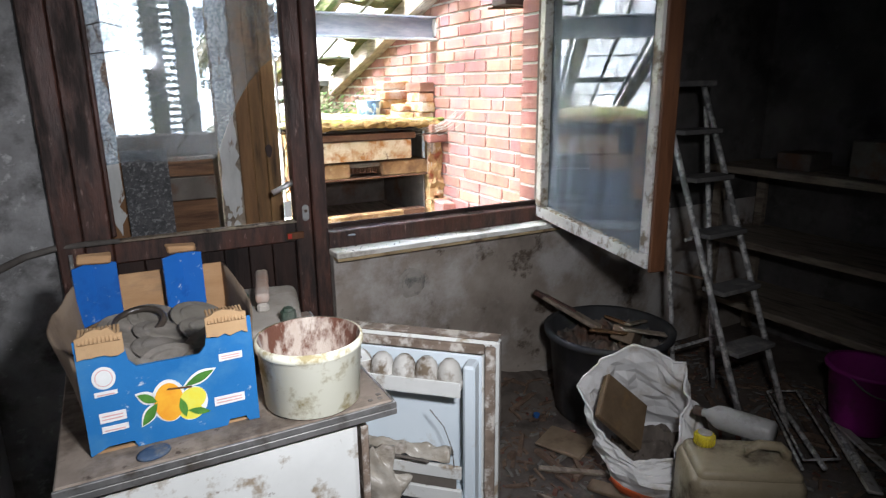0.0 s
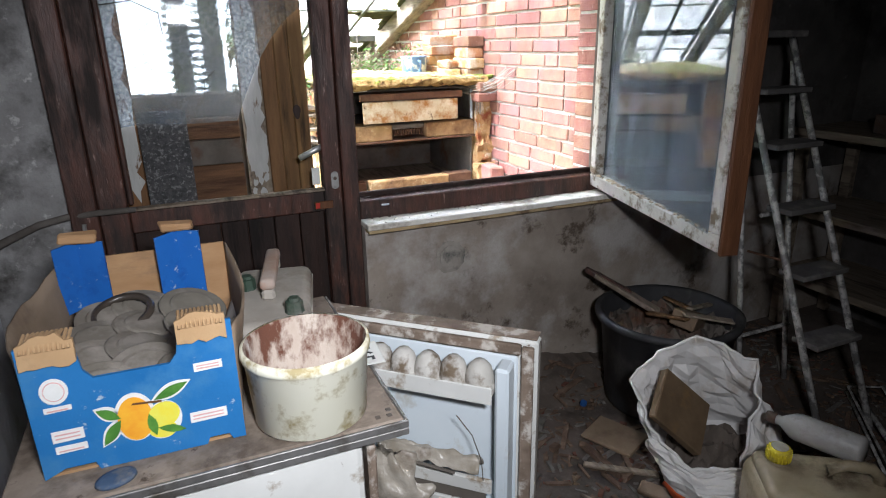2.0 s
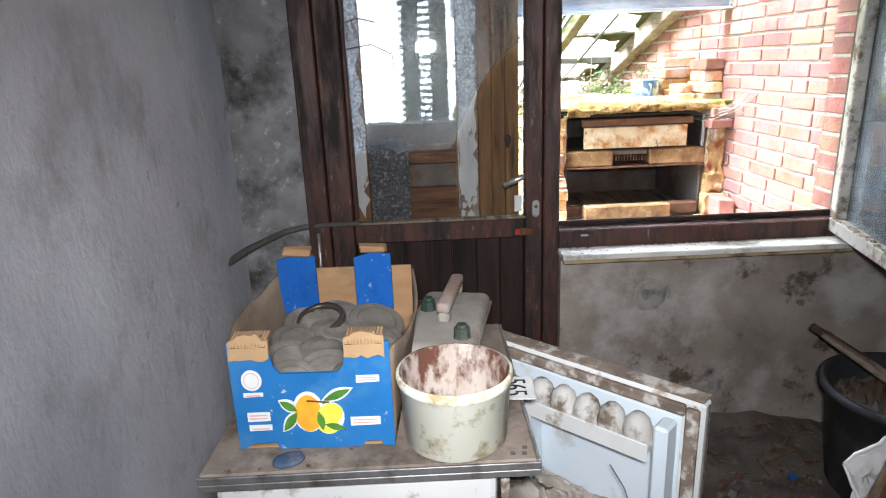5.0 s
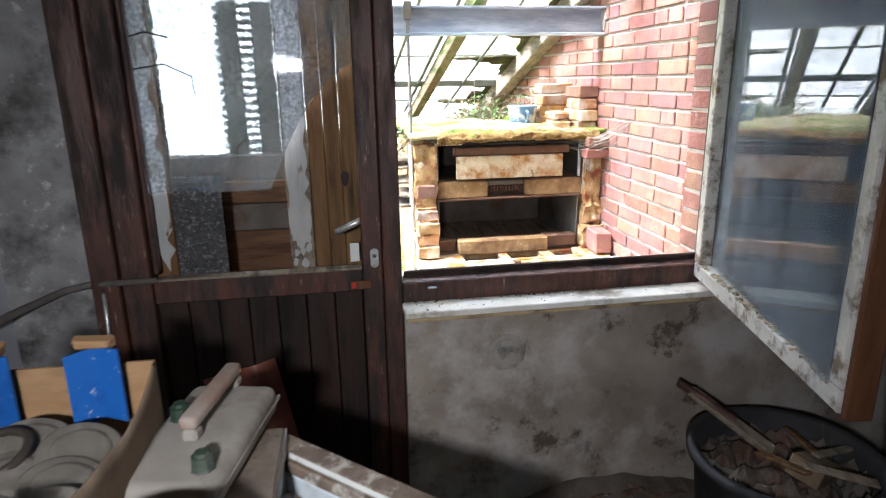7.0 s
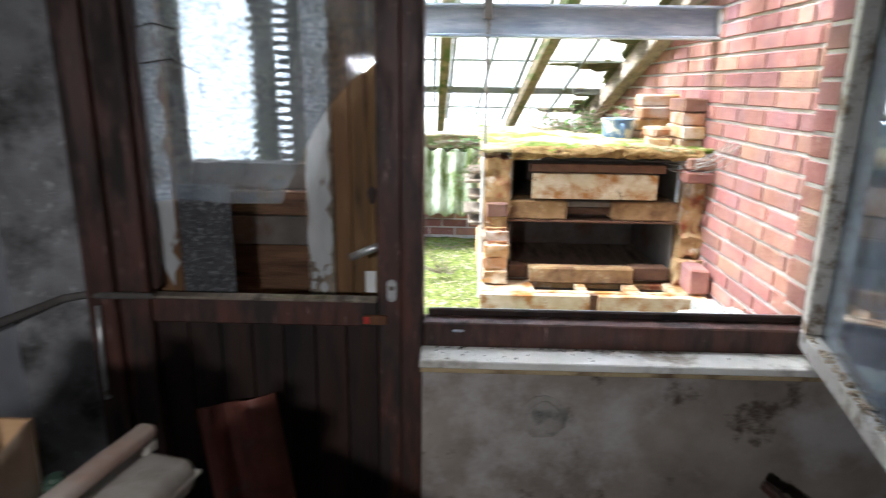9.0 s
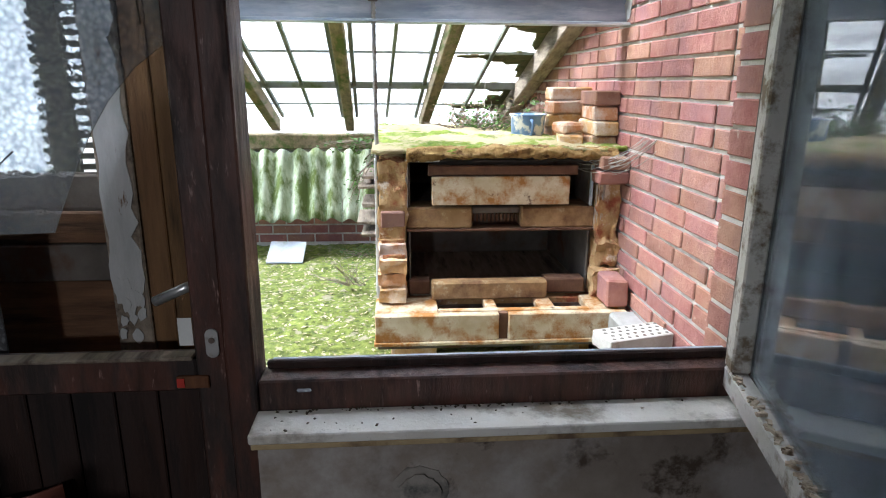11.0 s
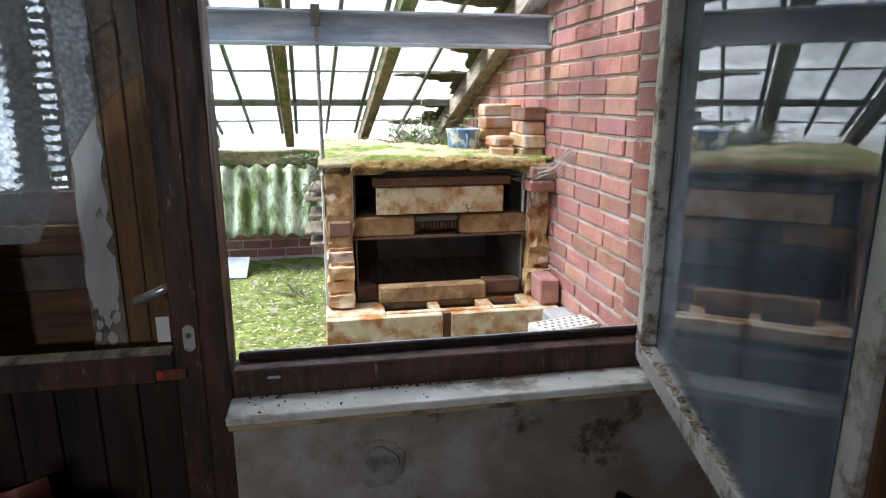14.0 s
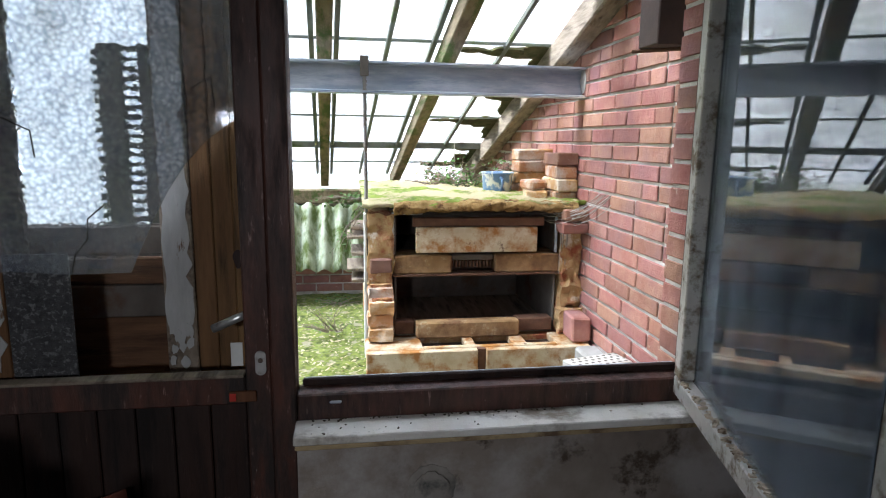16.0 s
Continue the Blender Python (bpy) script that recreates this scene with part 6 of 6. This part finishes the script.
dead_leaf = surface("dry_brown_leaf", (0.16, 0.11, 0.07), (0.30, 0.23, 0.16), 20, rough=0.85)
shrub("ivy_bush", "tangle of dry brown stems on the oven top", (1.25, 4.62, 1.19), 0.26, 0.22, 46, 6, 5, (0, 0), dead_leaf, 1.0)
shrub("ivy_bush", "small green weeds growing on the oven top", (1.30, 4.50, 1.19), 0.30, 0.24, 26, 9, 15, (0.08, 0), None, 1.35)
shrub("ivy_bush", "trailing green twig beside the oven", (0.76, 4.0, 1.18), 0.12, 0.06, 16, 8, 6, (-0.18, 0), None, 1.2)
shrub("ivy_bush", "green shoots hanging down the oven side", (0.74, 3.95, 1.15), 0.10, -0.26, 9, 7, 16, (-0.07, 0), None, 1.0)
shrub("ivy_bush", "bare pale twigs on the ground beside the oven", (0.52, 5.3, 0.06), 0.20, 0.30, 22, 1, 9, (-0.10, -0.1))
shrub("ivy_bush", "small weed on the far wall foot", (0.5, 6.2, 0.03), 0.22, 0.12, 16, 10, 12)
# moss tufts on the oven cap and leaf litter on the yard
bm = bmesh.new()
rng = random.Random(4)
for i in range(3200):
    x, y = rng.uniform(0.73, 1.5), rng.uniform(3.66, 4.7)
    if noise.noise(Vector((x * 4, y * 4, 7))) < (0.20 if y < 3.9 else 0.10):
        continue
    L = rng.uniform(0.006, 0.018)
    a = rng.uniform(0, 6.3)
    z = 1.19 + 0.016 * noise.noise(Vector((x * 7, y * 7, 0)))
    vs = [bm.verts.new(v) for v in ((x, y, z), (x + 0.004 * math.cos(a), y + 0.004 * math.sin(a), z), (x + rng.uniform(-.006, .006), y + rng.uniform(-.006, .006), z + L))]
    bm.faces.new(vs)
tagged(obj("moss_tufts", bm, moss_mat), "short bright green moss tufts on the oven", "moss", kind="stuff")
bm = bmesh.new()
for i in range(3600):
    x, y = rng.uniform(-1.0, 1.0), rng.uniform(2.7, 6.3)
    L = rng.uniform(0.006, 0.022)
    z = yard((x + 2.2) / 4.1, (y - 2.5) / 4.2).z + 0.006
    m = pose(x, y, z, rng.uniform(-25, 25), rng.uniform(-25, 25), rng.uniform(0, 360))
    vs = [bm.verts.new(m @ Vector(v)) for v in ((0, -L, 0), (L * 0.5, 0, 0.002), (0, L, 0), (-L * 0.5, 0, 0.002))]
    bm.faces.new(vs)
tagged(obj("leaf_litter", bm, surface("pale_dry_leaves", (0.26, 0.22, 0.12), (0.42, 0.38, 0.25), 12, rough=0.9)), "pale dry leaves scattered over the moss", "leaves", kind="stuff")
# far low wall bricks under the corrugated sheet
rng = random.Random(14)
far = bpy.data.objects["wall_far"]
me_far = None
for r in range(4):
    for c in range(12):
        x = -1.3 + c * 0.25 + (0.125 if r % 2 else 0)
        if me_far is None:
            o = obj("brick", boxed(-0.118, -0.012, 0, 0.118, 0.0, 0.068, bevel=0.004), brick_mat, far)
            me_far = o.data
        else:
            o = new("brick", me_far)
            o.parent = far
        o.location = (x, 6.62, 0.05 + r * 0.0833)

# ---- brick wall pieces ----
rng = random.Random(17)
def brick_mesh(L, seed):
    r = random.Random(seed)
    bm = boxed(-0.010, 0, 0, 0.0, L, 0.0605, bevel=0.004, jitter=0.0016, rng=r)
    me = bpy.data.meshes.new("brick")
    bm.to_mesh(me)
    bm.free()
    me.materials.append(brick_mat)
    return me
stretch_me = [brick_mesh(0.238, 100 + i) for i in range(5)]
head_me = [brick_mesh(0.113, 200 + i) for i in range(4)]
rest = []
count = 0
for r in range(0, 31):
    z = 0.036 + r * 0.0725
    y = 2.50 - rng.choice((0.0, 0.06, 0.125, 0.18))
    while y < 6.4:
        L = 0.113 if rng.random() < 0.22 else 0.238
        if y + L < 2.51:
            y += L + 0.012
            continue
        if z < 2.25 and z < roof_z(y) + 0.30:
            if y < 5.0 and count < 298 and z > 0.45:
                o = new("brick", rng.choice(stretch_me if L > 0.2 else head_me))
                o.parent = brick_wall
                o.location = (1.8105 + rng.uniform(-0.0012, 0.0012), max(y, 2.51), z)
                count += 1
            else:
                rest.append((pose(1.8105, max(y, 2.51) + L / 2, z + 0.030, 0, -90, 0), 0.03, L / 2, 0.0105))
        y += L + 0.012
ob = obj("far_bricks", chips(rest), brick_mat, brick_wall)
ob["kind"] = "stuff"
rv = bpy.data.objects["wall_brick_reveal"]
for r in range(0, 19):
    z = 0.79 + r * 0.0725
    bm = boxed(1.612, 2.36, z, 1.6195, 2.497, z + 0.0605, bevel=0.003, jitter=0.001, rng=rng)
    obj("brick", bm, brick_mat, rv)
